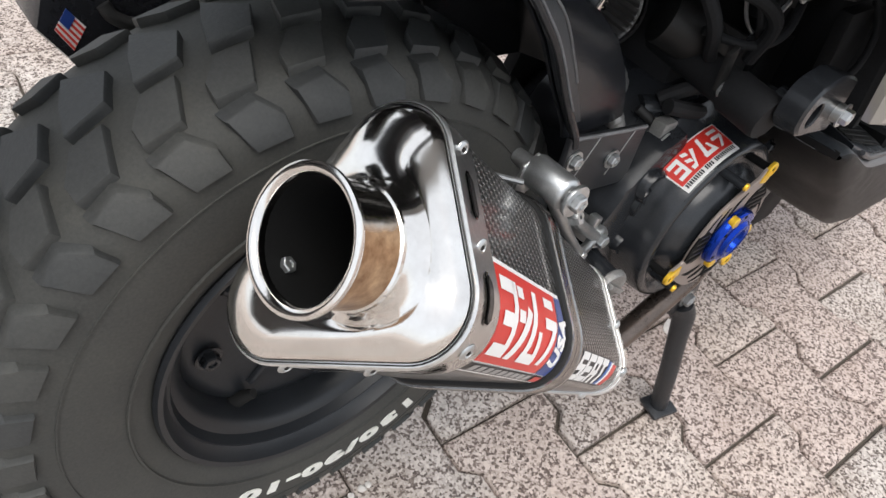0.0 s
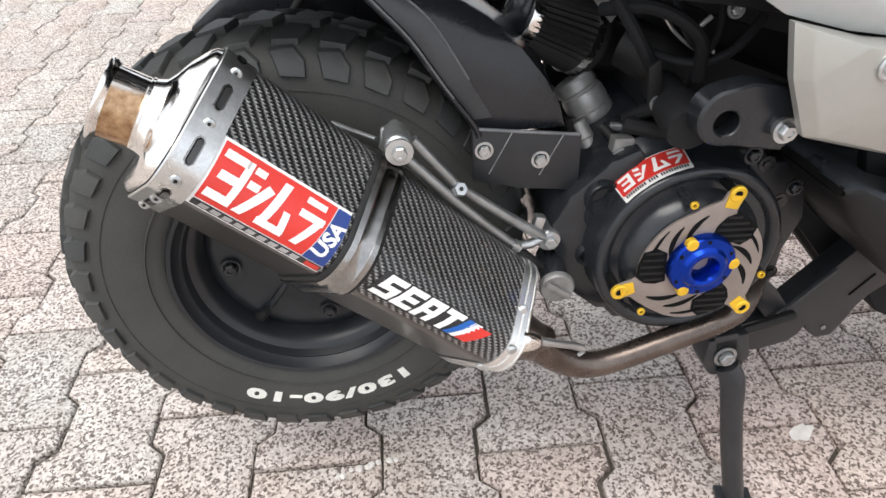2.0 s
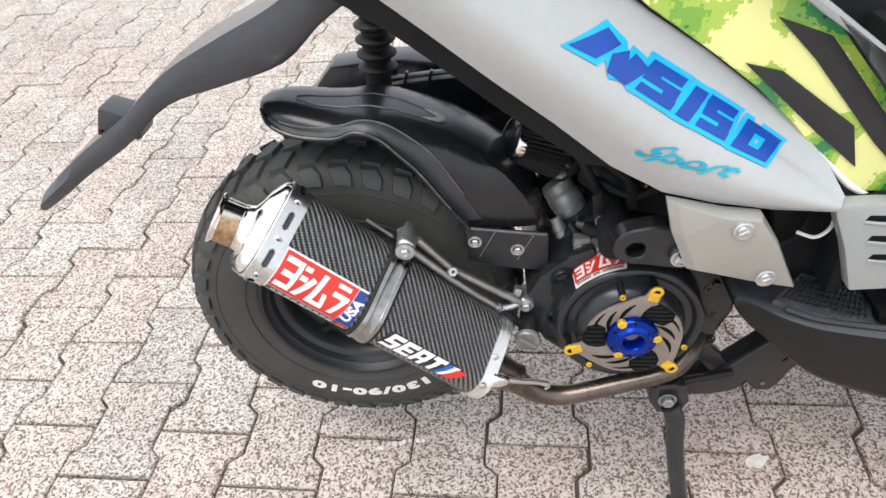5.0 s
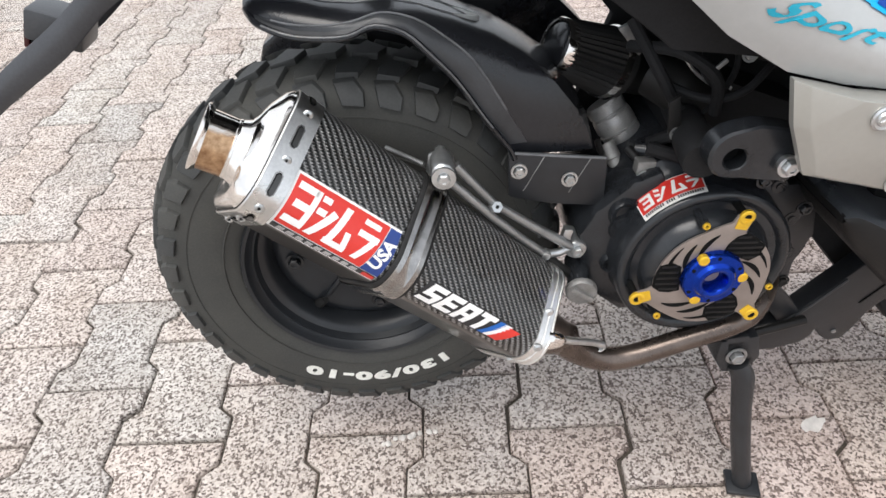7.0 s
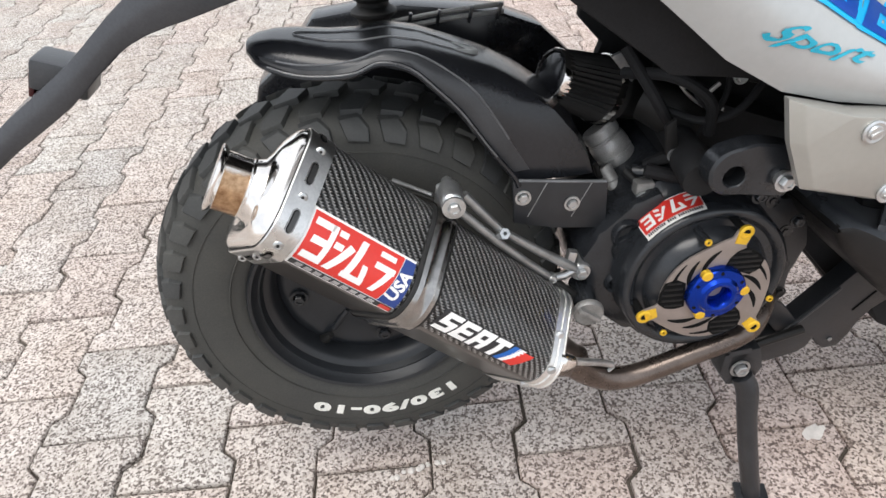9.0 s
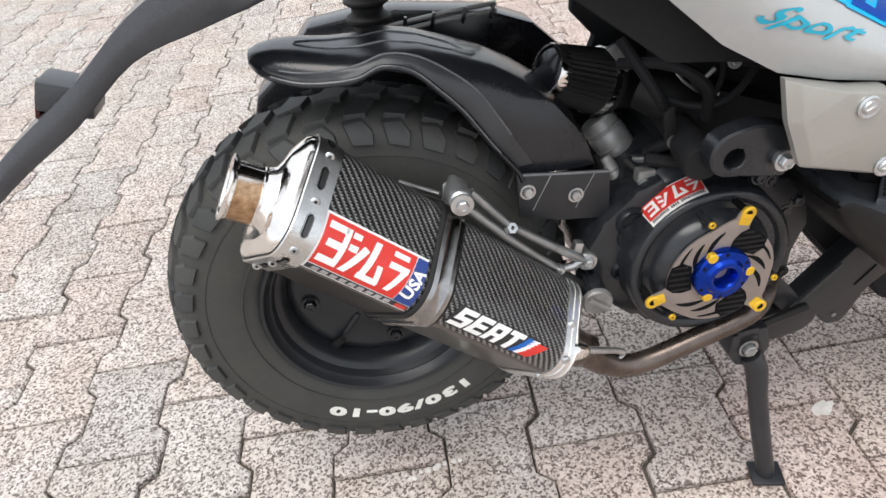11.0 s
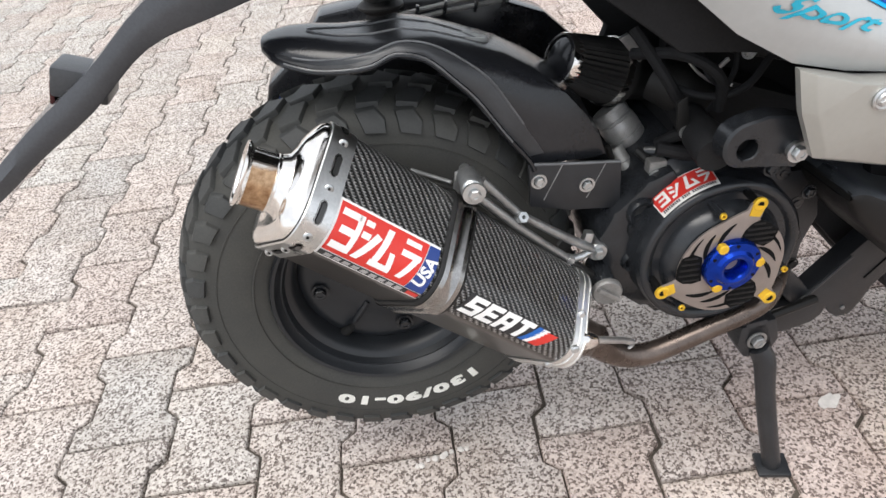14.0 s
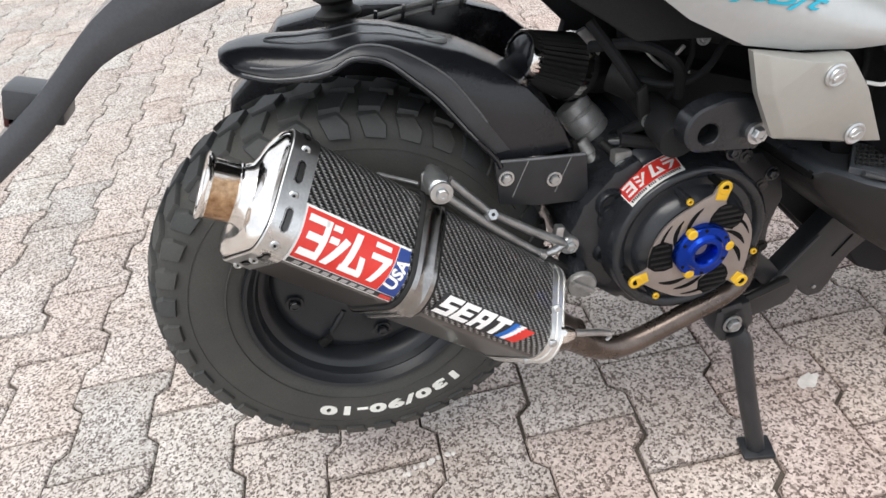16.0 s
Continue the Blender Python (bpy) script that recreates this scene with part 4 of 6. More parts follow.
    for k in range(3):
        e = eyes[k]
        # crescent slots that curl in towards the hub: start angle, end angle, start radius, end radius, half width
        for d0, d1, r0, r1, wide in ((17, 50, 0.0560, 0.0340, 0.0034), (42, 82, 0.0520, 0.0340, 0.0030), (55, 100, 0.0570, 0.0500, 0.0017)):
            rim_in, rim_out = [], []
            for i in range(9):
                t = i / 8
                a, r, w = e + radians(d0 + (d1 - d0) * t), r0 + (r1 - r0) * t, wide * math.sin(math.pi * (0.06 + 0.88 * t))
                rim_in.append((cx + (r - w) * math.cos(a), cz + (r - w) * math.sin(a)))
                rim_out.append((cx + (r + w) * math.cos(a), cz + (r + w) * math.sin(a)))
            # plate is not cut: a black sheet paints the slot's shade
            part("swirl_slot", slab(rim_out + rim_in[::-1], y - 0.0005, y + 0.001, 0), SOOT_AND_SHADE, engine)
        # broad window that shows the ribs
        ring = [(0.0345, 6), (0.045, 4), (0.055, -2), (0.0618, -10), (0.0618, -22), (0.0612, -36), (0.052, -44), (0.040, -44), (0.0335, -18)]
        shape = [(cx + r * math.cos(e + radians(a)), cz + r * math.sin(e + radians(a))) for r, a in ring]
        # window is a black sheet, painted as the shade behind the plate
        part("plate_window", slab(shape, y - 0.0005, y + 0.001, 0), SOOT_AND_SHADE, engine)
        for i in range(5):
            z = min(p[1] for p in shape) + (i + 0.75) * (max(p[1] for p in shape) - min(p[1] for p in shape)) / 5.4
            cuts = []
            for p, q in zip(shape, shape[1:] + shape[:1]):
                if (p[1] - z) * (q[1] - z) < 0:
                    cuts.append(p[0] + (q[0] - p[0]) * (z - p[1]) / (q[1] - p[1]))
            if len(cuts) == 2 and abs(cuts[0] - cuts[1]) > 0.010:
                part("window_rib", block((abs(cuts[0] - cuts[1]) - 0.005, 0.0012, 0.0026), pose((cuts[0] + cuts[1]) / 2, y - 0.0008, z, 0, 4), 0.0005), FOOT_BLACK, engine)
    for e, far in zip(eyes, reach):
        p = (cx + far * math.cos(e), 0, cz + far * math.sin(e))
        part("gold_eye", spin([(0.0040, y - 0.0020), (0.0066, y - 0.0023), (0.0080, y - 0.0014), (0.0080, y + 0.0016), (0.0040, y + 0.0016)], p, (0, 1, 0), 24, True), GOLD, engine, "gold anodised eye")
        tongue = slab([(-0.0062, -0.0145), (0.0062, -0.0145), (0.0078, -0.001), (-0.0078, -0.001)], y - 0.0012, y + 0.002, 0.0006)
        bmesh.ops.transform(tongue, matrix=Matrix.Translation(p) @ Matrix.Rotation(radians(90) - e, 4, "Y"), verts=tongue.verts)
        part("gold_tongue", tongue, GOLD, engine)
        part("eye_screw", spin([(0, y - 0.001), (0.004, y - 0.001), (0.004, -0.13), (0, -0.13)], p, (0, 1, 0), 16), SOOT_AND_SHADE, engine)
    for a, r in ((radians(104), 0.071), (radians(222), 0.069), (radians(-16), 0.068)):
        p = (cx + r * math.cos(a), 0, cz + r * math.sin(a))
        part("gold_screw", spin([(0.0017, y - 0.0004), (0.0019, y - 0.0018), (0.0034, y - 0.0018), (0.0039, y - 0.0008), (0.0039, y + 0.0008), (0.0017, y + 0.0008)], p, (0, 1, 0), 18, True), GOLD, engine)
        part("spacer", spin([(0, y + 0.0006), (0.0045, y + 0.0006), (0.0045, -0.13), (0, -0.13)], p, (0, 1, 0), 16), ENGINE_BLACK, engine)
    hub = spin([(0, -0.166), (0.0085, -0.1665), (0.0115, -0.177), (0.0135, -0.1815), (0.0165, -0.1828), (0.0195, -0.182), (0.0225, -0.1785), (0.0305, -0.1775), (0.0315, -0.176), (0.0322, -0.174), (0.0322, -0.1688), (0, -0.1676)], (cx - 0.002, 0, cz + 0.006), (0, 1, 0), 60)
    part("blue_hub", hub, BLUE_METAL, engine, "blue anodised ring hub", 25)
    for k in range(6):
        a = radians(-1 + 60 * k)
        p = (cx - 0.002 + 0.0295 * math.cos(a), 0, cz + 0.006 + 0.0295 * math.sin(a))
        if k % 2 == 0:
            part("gold_button", spin([(0, -0.1782), (0.0050, -0.1782), (0.0060, -0.1774), (0.0060, -0.172), (0, -0.172)], p, (0, 1, 0), 18), GOLD, engine)
        # dimple shade painted as a black button
        part("hub_dimple", spin([(0, -0.1782), (0.0020, -0.1782), (0.0022, -0.176), (0, -0.176)], (cx - 0.002 + 0.0275 * math.cos(a + 0.5), 0, cz + 0.006 + 0.0275 * math.sin(a + 0.5)), (0, 1, 0), 12), SOOT_AND_SHADE, engine)

    # sticker on the sloping shoulder of the case
    def slope(a, k, lift):
        """A place on the cover's shoulder: angle, and 0 to 1 from its outer to its inner edge."""
        r, yy = 0.0962 + (0.0930 - 0.0962) * k, -0.1085 + (-0.1435 + 0.1085) * k
        a += radians(2.5) * (k - 0.5) * max(0.0, (radians(138) - a) / radians(43))
        return Vector((cx + (r + lift) * math.cos(a), yy - lift * 0.2, cz + (r + lift) * math.sin(a)))

    a0, a1 = radians(137.5), radians(95)

    def wrap(quads, lift):
        bm = bmesh.new()
        for q in quads:
            a, b, c, d = (Vector(v) for v in q)
            grid = [[bm.verts.new(slope(p.x, p.y, lift)) for p in (a.lerp(b, i / 8).lerp(d.lerp(c, i / 8), j / 3) for i in range(9))] for j in range(4)]
            for p, q2 in zip(grid, grid[1:]):
                for i in range(8):
                    bm.faces.new([p[i], p[i + 1], q2[i + 1], q2[i]])
        return bm

    span = a1 - a0

    def cell(x0, x1, k0, k1):
        return ((a0 + span * x0, k0), (a0 + span * x1, k0), (a0 + span * x1, k1), (a0 + span * x0, k1))

    part("case_sticker", wrap([cell(0, 1, 0.0, 1.0)], 0.0008), WHITE, engine, "white-edged red sticker with block shapes")
    part("sticker_red", wrap([cell(0.02, 0.98, 0.04, 0.78)], 0.0012), RED, engine)
    # slanting block strokes, each four corners (share of the length, share of the width)
    marks = [((0.07, 0.16), (0.24, 0.16), (0.24, 0.27), (0.07, 0.27)), ((0.09, 0.37), (0.20, 0.37), (0.20, 0.46), (0.09, 0.46)), ((0.07, 0.57), (0.24, 0.57), (0.24, 0.68), (0.07, 0.68)), ((0.20, 0.16), (0.25, 0.16), (0.25, 0.68), (0.20, 0.68)),
             ((0.30, 0.14), (0.38, 0.20), (0.38, 0.31), (0.30, 0.25)), ((0.29, 0.34), (0.37, 0.40), (0.37, 0.51), (0.29, 0.45)), ((0.29, 0.58), (0.36, 0.57), (0.36, 0.69), (0.29, 0.69)), ((0.36, 0.57), (0.44, 0.20), (0.49, 0.24), (0.36, 0.69)),
             ((0.58, 0.13), (0.63, 0.13), (0.58, 0.68), (0.52, 0.68)), ((0.52, 0.57), (0.72, 0.57), (0.73, 0.68), (0.52, 0.68)), ((0.65, 0.36), (0.69, 0.36), (0.75, 0.68), (0.69, 0.68)),
             ((0.77, 0.14), (0.93, 0.14), (0.93, 0.24), (0.77, 0.24)), ((0.76, 0.33), (0.94, 0.33), (0.94, 0.43), (0.76, 0.43)), ((0.89, 0.42), (0.94, 0.42), (0.84, 0.69), (0.79, 0.69))]
    for mark in marks:
        part("sticker_mark", wrap([[(a0 + span * u, k) for u, k in mark]], 0.0016), WHITE, engine)
    part("sticker_line", wrap([cell(0.05 + 0.035 * k, 0.073 + 0.035 * k, 0.8, 0.92) for k in range(26) if k not in (9, 14)], 0.0012), BLACK_FILM, engine)

    # black mount: a thick plate with a rounded, drilled end and the bush behind it
    end = [(0.3600 + 0.0235 * math.cos(radians(a)), 0.1840 + 0.0235 * math.sin(radians(a))) for a in range(95, 275, 15)]
    outline = end + [(0.372, 0.1590), (0.386, 0.1560), (0.402, 0.1530), (0.414, 0.1510), (0.420, 0.158), (0.422, 0.168), (0.4205, 0.185), (0.418, 0.200), (0.406, 0.2050), (0.392, 0.2085), (0.378, 0.2110)]
    hole = Vector((0.3610, 0.1800))
    bm = bmesh.new()
    rings = []
    for grow, y in ((0.0, -0.162), (0.0, -0.182), (-0.0022, -0.184)):
        rings.append([bm.verts.new((0.378 + (x - 0.378) * (1 + grow / 0.03), y, 0.182 + (z - 0.182) * (1 + grow / 0.03))) for x, z in outline])
    for r, y in ((0.0118, -0.184), (0.0106, -0.1828), (0.0102, -0.150)):
        ring = []
        for x, z in outline:
            d = (Vector((x, z)) - hole).normalized()
            ring.append(bm.verts.new((hole.x + r * d.x, y, hole.y + r * d.y)))
        rings.append(ring)
    n = len(outline)
    for p, q in zip(rings, rings[1:]):
        for k in range(n):
            bm.faces.new([p[k], p[(k + 1) % n], q[(k + 1) % n], q[k]])
    mount = part("engine_mount", bm, ENGINE_BLACK, scooter, "black engine mount with a drilled round end", 30)
    part("mount_bush", spin([(0, -0.161), (0.0185, -0.161), (0.0195, -0.157), (0.0195, -0.120), (0.017, -0.116), (0.017, -0.03), (0, -0.03)], (0.3600, 0, 0.182), (0.1, 1, 0.1), 32), INNER_BLACK, mount)
    # black floor paints the deep shade of the drilled hole
    part("hole_floor", spin([(0, -0.1665), (0.0150, -0.1665), (0.0150, -0.163), (0, -0.163)], (0.3610, 0, 0.1800), (0, 1, 0), 24), SOOT_AND_SHADE, mount)
    part("mount_bolt", joined(bolt((0.4075, -0.1905, 0.1725), (0, -1, 0), 0.0072, 0.0075), spin([(0, -0.1905), (0.0086, -0.1905), (0.0086, -0.17), (0, -0.17)], (0.4075, 0, 0.1725), (0, 1, 0), 20)), ZINC, mount, "zinc-plated hexagon bolt")


build_hanger()
build_exhaust_pipe()
build_engine()


def build_fender():
    """Black hugger over the wheel: rows run from the rear tip to the foot at the swing arm."""
    # x and z of the crown, x and z of the side edge, half width at the edge, half width of the crown
    rows = [
        (-0.0730, 0.3030, -0.0720, 0.2985, 0.022, 0.012), (-0.0640, 0.3065, -0.0600, 0.2935, 0.048, 0.030), (-0.0470, 0.3080, -0.0430, 0.2890, 0.063, 0.042),
        (-0.0250, 0.3060, -0.0220, 0.2840, 0.072, 0.048), (0.0050, 0.3005, 0.0060, 0.2825, 0.0790, 0.0520),
        (0.0350, 0.2980, 0.0300, 0.2850, 0.0850, 0.0550), (0.0650, 0.2995, 0.0530, 0.2935, 0.0900, 0.0580), (0.0950, 0.2920, 0.0800, 0.2860, 0.0940, 0.0620), (0.1280, 0.2790, 0.1040, 0.2620, 0.0960, 0.0680), (0.1650, 0.2630, 0.1240, 0.2380, 0.0960, 0.0740),
        (0.1980, 0.2430, 0.1470, 0.2010, 0.0960, 0.0800), (0.2270, 0.2200, 0.1590, 0.1830, 0.0960, 0.0840), (0.2500, 0.1900, 0.1690, 0.1690, 0.0960, 0.0860), (0.2640, 0.1630, 0.1750, 0.1590, 0.0960, 0.0870), (0.2700, 0.1420, 0.1780, 0.1500, 0.0960, 0.0880)]
    skin = []
    for x, z, ex, ez, w, c in rows:
        row = []
        for k in range(17):
            t = k / 8 - 1
            a = abs(t)
            side = 1 if t > 0 else -1
            if a < 0.5:
                y, f = c * a / 0.5, 0.10 * (a / 0.5) ** 2
            else:
                b = (a - 0.5) / 0.5
                y, f = c + (w - c) * math.sin(b * math.pi / 2) ** 0.8, 0.10 + 0.90 * b ** 1.15
            drop = 0.012 * a * a if side > 0 else 0.0
            if side < 0:
                y = y * (w - 0.015 * min(1.0, w / 0.07)) / w
            row.append((x + (ex - x) * f, y * (0.55 if side > 0 else -1.0), z + (ez - z) * f - drop))
        skin.append(row)
    fender = part("rear_fender", loft(skin, thick=-0.003), FENDER_BLACK, scooter, "dull black rear fender hugging the tyre", 50)
    edge = smooth_path([(ex, -w - 0.0005, ez) for x, z, ex, ez, w, c in rows], 4)
    part("fender_lip", tube(edge, 0.0032, 8, soft=False), FENDER_BLACK, fender)
    # thin pale line painted as the lip's highlight
    part("lip_line", tube([p + Vector((0, -0.0030, 0.0022)) for p in edge[6:44]], 0.0009, 6, soft=False), EDGE_GLEAM, fender)
    def on_skin(i, k, lift):
        """A place on the fender by row and column, raised a little."""
        i0, k0 = min(int(i), len(skin) - 2), min(int(k), 15)
        a = Vector(skin[i0][k0]).lerp(Vector(skin[i0][k0 + 1]), k - k0)
        b = Vector(skin[i0 + 1][k0]).lerp(Vector(skin[i0 + 1][k0 + 1]), k - k0)
        return a.lerp(b, i - i0) + Vector((0, -lift * 0.3, lift))

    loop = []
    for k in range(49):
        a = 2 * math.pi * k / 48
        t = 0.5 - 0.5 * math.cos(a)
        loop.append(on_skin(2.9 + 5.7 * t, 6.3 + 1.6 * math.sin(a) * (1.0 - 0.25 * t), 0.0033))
    # the crease carries its highlight as a paler colour
    part("fender_crease", tube(loop, 0.0011, 8, soft=False), EDGE_GLEAM, fender, "raised oval crease on the crown, its highlight painted pale")
    part("crease_tip", tube(loop[19:30], [0.0012, 0.0030, 0.0040, 0.0044, 0.0040, 0.0030, 0.0012], 8, soft=False), GREY_PLASTIC, fender, "pale tip of the crease")
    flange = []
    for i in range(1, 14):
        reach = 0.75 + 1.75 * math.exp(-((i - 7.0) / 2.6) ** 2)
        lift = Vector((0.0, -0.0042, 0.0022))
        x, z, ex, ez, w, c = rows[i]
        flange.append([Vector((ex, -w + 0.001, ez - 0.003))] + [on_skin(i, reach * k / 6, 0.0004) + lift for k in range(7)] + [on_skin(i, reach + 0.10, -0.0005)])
    # flange is paler than the fender to paint in its sky reflection
    part("fender_flange", loft(flange), FLANGE_GREY, fender, "dusty turned-out lower flange, sky sheen in its grey")
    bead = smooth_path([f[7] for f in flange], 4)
    # bead in the pale highlight colour
    part("fender_bead", tube(bead[4:40], 0.0011, 8, soft=False), EDGE_GLEAM, fender)
    for k in range(7):
        x = 0.098 + 0.006 * k
        part("crown_rib", block((0.0022, 0.016, 0.0016), pose(x, -0.027, 0.2850 - 0.42 * (x - 0.098), 0, 24, -14), 0.0006), FENDER_BLACK, fender)
    part("bracket_plate", slab([(0.172, 0.158), (0.274, 0.142), (0.274, 0.084), (0.215, 0.093), (0.172, 0.106)], -0.097, -0.091, 0.0015), MATT_BLACK, fender, "black bracket plate")
    # bright line along the fold is a painted highlight
    part("bracket_fold", tube([(0.176, -0.097, 0.1575), (0.222, -0.097, 0.150), (0.272, -0.097, 0.1425)], 0.0016, 8), EDGE_GLEAM, fender)
    for p in ((0.1823, -0.0975, 0.1365), (0.2352, -0.0975, 0.1216)):
        part("bracket_bolt", bolt(p, (0, -1, 0), 0.0058, 0.006), ZINC, fender)
    for x, z in ((0.187, 0.112), (0.235, 0.105)):
        part("bracket_crease", tube([(x, -0.0973, z), (x + 0.022, -0.0973, z + 0.04)], 0.0006, 6, soft=False), DULL_STEEL, fender)

build_fender()


def build_body():
    """Side fairing, its lower cover, vent panel, foot board and the dark panels behind."""
    def fairing_depth(q, width):
        """The fairing bulges outward across its width, less where it is narrow."""
        k = min(1.0, width / 0.11)
        return -0.2060 * (1 - k) + k * (-0.196 - 0.030 * math.sin(math.pi * min(1, q * 1.15 + 0.08)) + 0.03 * q)

    low = [(0.02, 0.562), (0.08, 0.507), (0.155, 0.444), (0.213, 0.394), (0.268, 0.349), (0.322, 0.301), (0.375, 0.268), (0.425, 0.2530), (0.485, 0.2415), (0.545, 0.2360)]
    high = [(0.16, 0.63), (0.20, 0.575), (0.26, 0.515), (0.31, 0.468), (0.355, 0.433), (0.41, 0.394), (0.455, 0.358), (0.503, 0.3160), (0.534, 0.2820), (0.5530, 0.2500)]
    rows = []
    for (x0, z0), (x1, z1) in zip(low, high):
        row = []
        for k in range(11):
            t = k / 10
            y = fairing_depth(t, math.hypot(x1 - x0, z1 - z0))
            row.append((x0 + (x1 - x0) * t, y, z0 + (z1 - z0) * t))
        row = [(x0 + 0.004, -0.165, z0 + 0.006)] + row
        rows.append(row)
    fairing = part("side_fairing", loft(rows, thick=0.003), SILVER_PAINT, scooter, "pale silver side fairing with blue lettering", 50)

    part("fairing_liner", loft([[(x, y + 0.0065, z) for x, y, z in row[1:]] for row in rows]), INNER_BLACK, fairing, "black inner side", 50)

    def on_fairing(p, q, lift=0.001):
        """p runs along the fairing (0 to 1), q from its lower to its upper edge."""
        i = min(int(p * 9), 8)
        f = p * 9 - i
        a = Vector((*low[i], 0)).lerp(Vector((*low[i + 1], 0)), f)
        b = Vector((*high[i], 0)).lerp(Vector((*high[i + 1], 0)), f)
        c = a.lerp(b, q)
        y = fairing_depth(q, (b - a).length)
        return Vector((c.x, y - lift, c.y))

    def stick(bm, start, end, lift):
        """Lay flat shapes along a line on the fairing, from start to end, x from 0 to 1."""
        s, e = Vector(start), Vector(end)
        return bend(bm, lambda v: on_fairing(max(0, min(0.999, s.x + (e.x - s.x) * v.x - 0.0 * v.y)), max(0.0, min(1.0, s.y + (e.y - s.y) * v.x + v.y)), lift + v.z))

    def flat(quads):
        bm = bmesh.new()
        for q in quads:
            a, b, c, d = (Vector(v) for v in q)
            grid = [[bm.verts.new((*a.lerp(b, i / 6).lerp(d.lerp(c, i / 6), j / 8), 0)) for i in range(7)] for j in range(9)]
            for p, r in zip(grid, grid[1:]):
                for i in range(6):
                    bm.faces.new([p[i], p[i + 1], r[i + 1], r[i]])
        return bm

    def cell(x0, x1, y0, y1, lean=0.02):
        return ((x0, y0), (x1, y0), (x1 + lean, y1), (x0 + lean, y1))

    def figure_five(x):
        return [cell(x, x + 0.150, 0.135, 0.195, 0.012), cell(x, x + 0.060, 0.09, 0.15, 0.006), cell(x, x + 0.150, 0.070, 0.118, 0.006), cell(x + 0.090, x + 0.150, 0.03, 0.09, 0.004), cell(x - 0.004, x + 0.150, -0.010, 0.045, 0.006)]

    glyphs = [[((0.002, -0.004), (0.115, 0.015), (0.175, 0.165), (0.095, 0.205)), ((0.16, 0.09), (0.178, -0.015), (0.262, -0.022), (0.215, 0.16)), ((0.218, 0.07), (0.262, -0.022), (0.312, 0.130), (0.240, 0.165))],
              figure_five(0.300), [cell(0.475, 0.545, -0.014, 0.19, 0.03)], figure_five(0.580),
              [cell(0.765, 0.830, -0.02, 0.185, 0.03), cell(0.885, 0.950, -0.02, 0.185, 0.03), cell(0.80, 0.93, -0.02, 0.035, 0.006), cell(0.82, 0.955, 0.125, 0.185, 0.01)]]
    for group in glyphs:
        wide = [tuple((x + (-0.021 if i in (0, 3) else 0.021), y + (-0.032 if i < 2 else 0.032)) for i, (x, y) in enumerate(q)) for q in group]
        part("figure_outline", stick(flat(wide), (0.36, 0.545), (0.79, 0.63), 0.0012), CYAN, fairing, "bright blue outline of a block figure")
        part("block_figure", stick(flat(group), (0.36, 0.545), (0.79, 0.63), 0.0020), BLUE, fairing, "large blue block figure")
    words = lettering("Sport", 1.0, 0.35, heavy=0.02)
    xs = [v.co.x for v in words.verts]
    lo, hi = min(xs), max(xs)
    bend(words, lambda v: Vector(((v.x - lo) / (hi - lo) + 0.10 * v.y, v.y * 0.185 + 0.012 * math.sin(9 * v.x), v.z * 0.0006)))
    for letter in pieces(stick(words, (0.557, 0.270), (0.735, 0.445), 0.0012)):
        part("script_letter", letter, TEAL, fairing)

    rim = [(0.3774, 0.2650), (0.4342, 0.2490), (0.4722, 0.2430), (0.4936, 0.2099), (0.5249, 0.1448), (0.4792, 0.1550), (0.4074, 0.1764), (0.4010, 0.1914), (0.3871, 0.2241)]
    face = [(0.3890, 0.2605, -0.219), (0.4342, 0.2455, -0.222), (0.4700, 0.2395, -0.222), (0.4910, 0.2090, -0.222), (0.5215, 0.1480, -0.217), (0.4790, 0.1585, -0.217), (0.4160, 0.1775, -0.218), (0.4110, 0.1914, -0.220), (0.3970, 0.2241, -0.221)]
    bm = bmesh.new()
    rings = [[bm.verts.new((x, y, z)) for x, z in rim] for y in (-0.2045, -0.2120)] + [[bm.verts.new((x, y, z)) for x, z, y in face]]
    for p, q in zip(rings, rings[1:]):
        for k in range(9):
            bm.faces.new([p[k], p[(k + 1) % 9], q[(k + 1) % 9], q[k]])
    f = rings[-1]
    for corner in ((0, 1, 8), (1, 2, 3), (1, 3, 7, 8), (3, 4, 5, 6), (3, 6, 7)):
        bm.faces.new([f[k] for k in corner])
    bm.faces.new(rings[0][::-1])
    bmesh.ops.bevel(bm, geom=[e for e in bm.edges if all(v in f for v in e.verts) or abs(e.verts[0].co.y - e.verts[1].co.y) > 0.001], offset=0.0015, segments=2, affect="EDGES", profile=0.6)
    cover = part("lower_cover", bm, COVER_SILVER, scooter, "champagne silver lower cover with folded edge and two bolts", 30)
    part("cover_liner", slab([(0.382, 0.260), (0.4342, 0.246), (0.471, 0.240), (0.491, 0.2099), (0.5215, 0.1475), (0.4792, 0.1580), (0.410, 0.1785), (0.404, 0.1914), (0.390, 0.2241)], -0.2038, -0.198, 0.001), INNER_BLACK, cover, "black inner side")
    for x, z, d in ((0.4530, 0.2300, -0.0050), (0.4890, 0.1640, -0.0005)):
        part("cover_bolt", joined(block((0.0100, 0.0012, 0.0022), pose(x, -0.2222 + d, z, 0, -25), 0.0004), spin([(r, h + d) for r, h in ((0.0, -0.2165), (0.0100, -0.2165), (0.0106, -0.2190), (0.0090, -0.2202), (0.0066, -0.2196), (0.0056, -0.2214), (0.0, -0.2218))], (x, 0, z), (0, 1, 0), 24)), ZINC, cover)
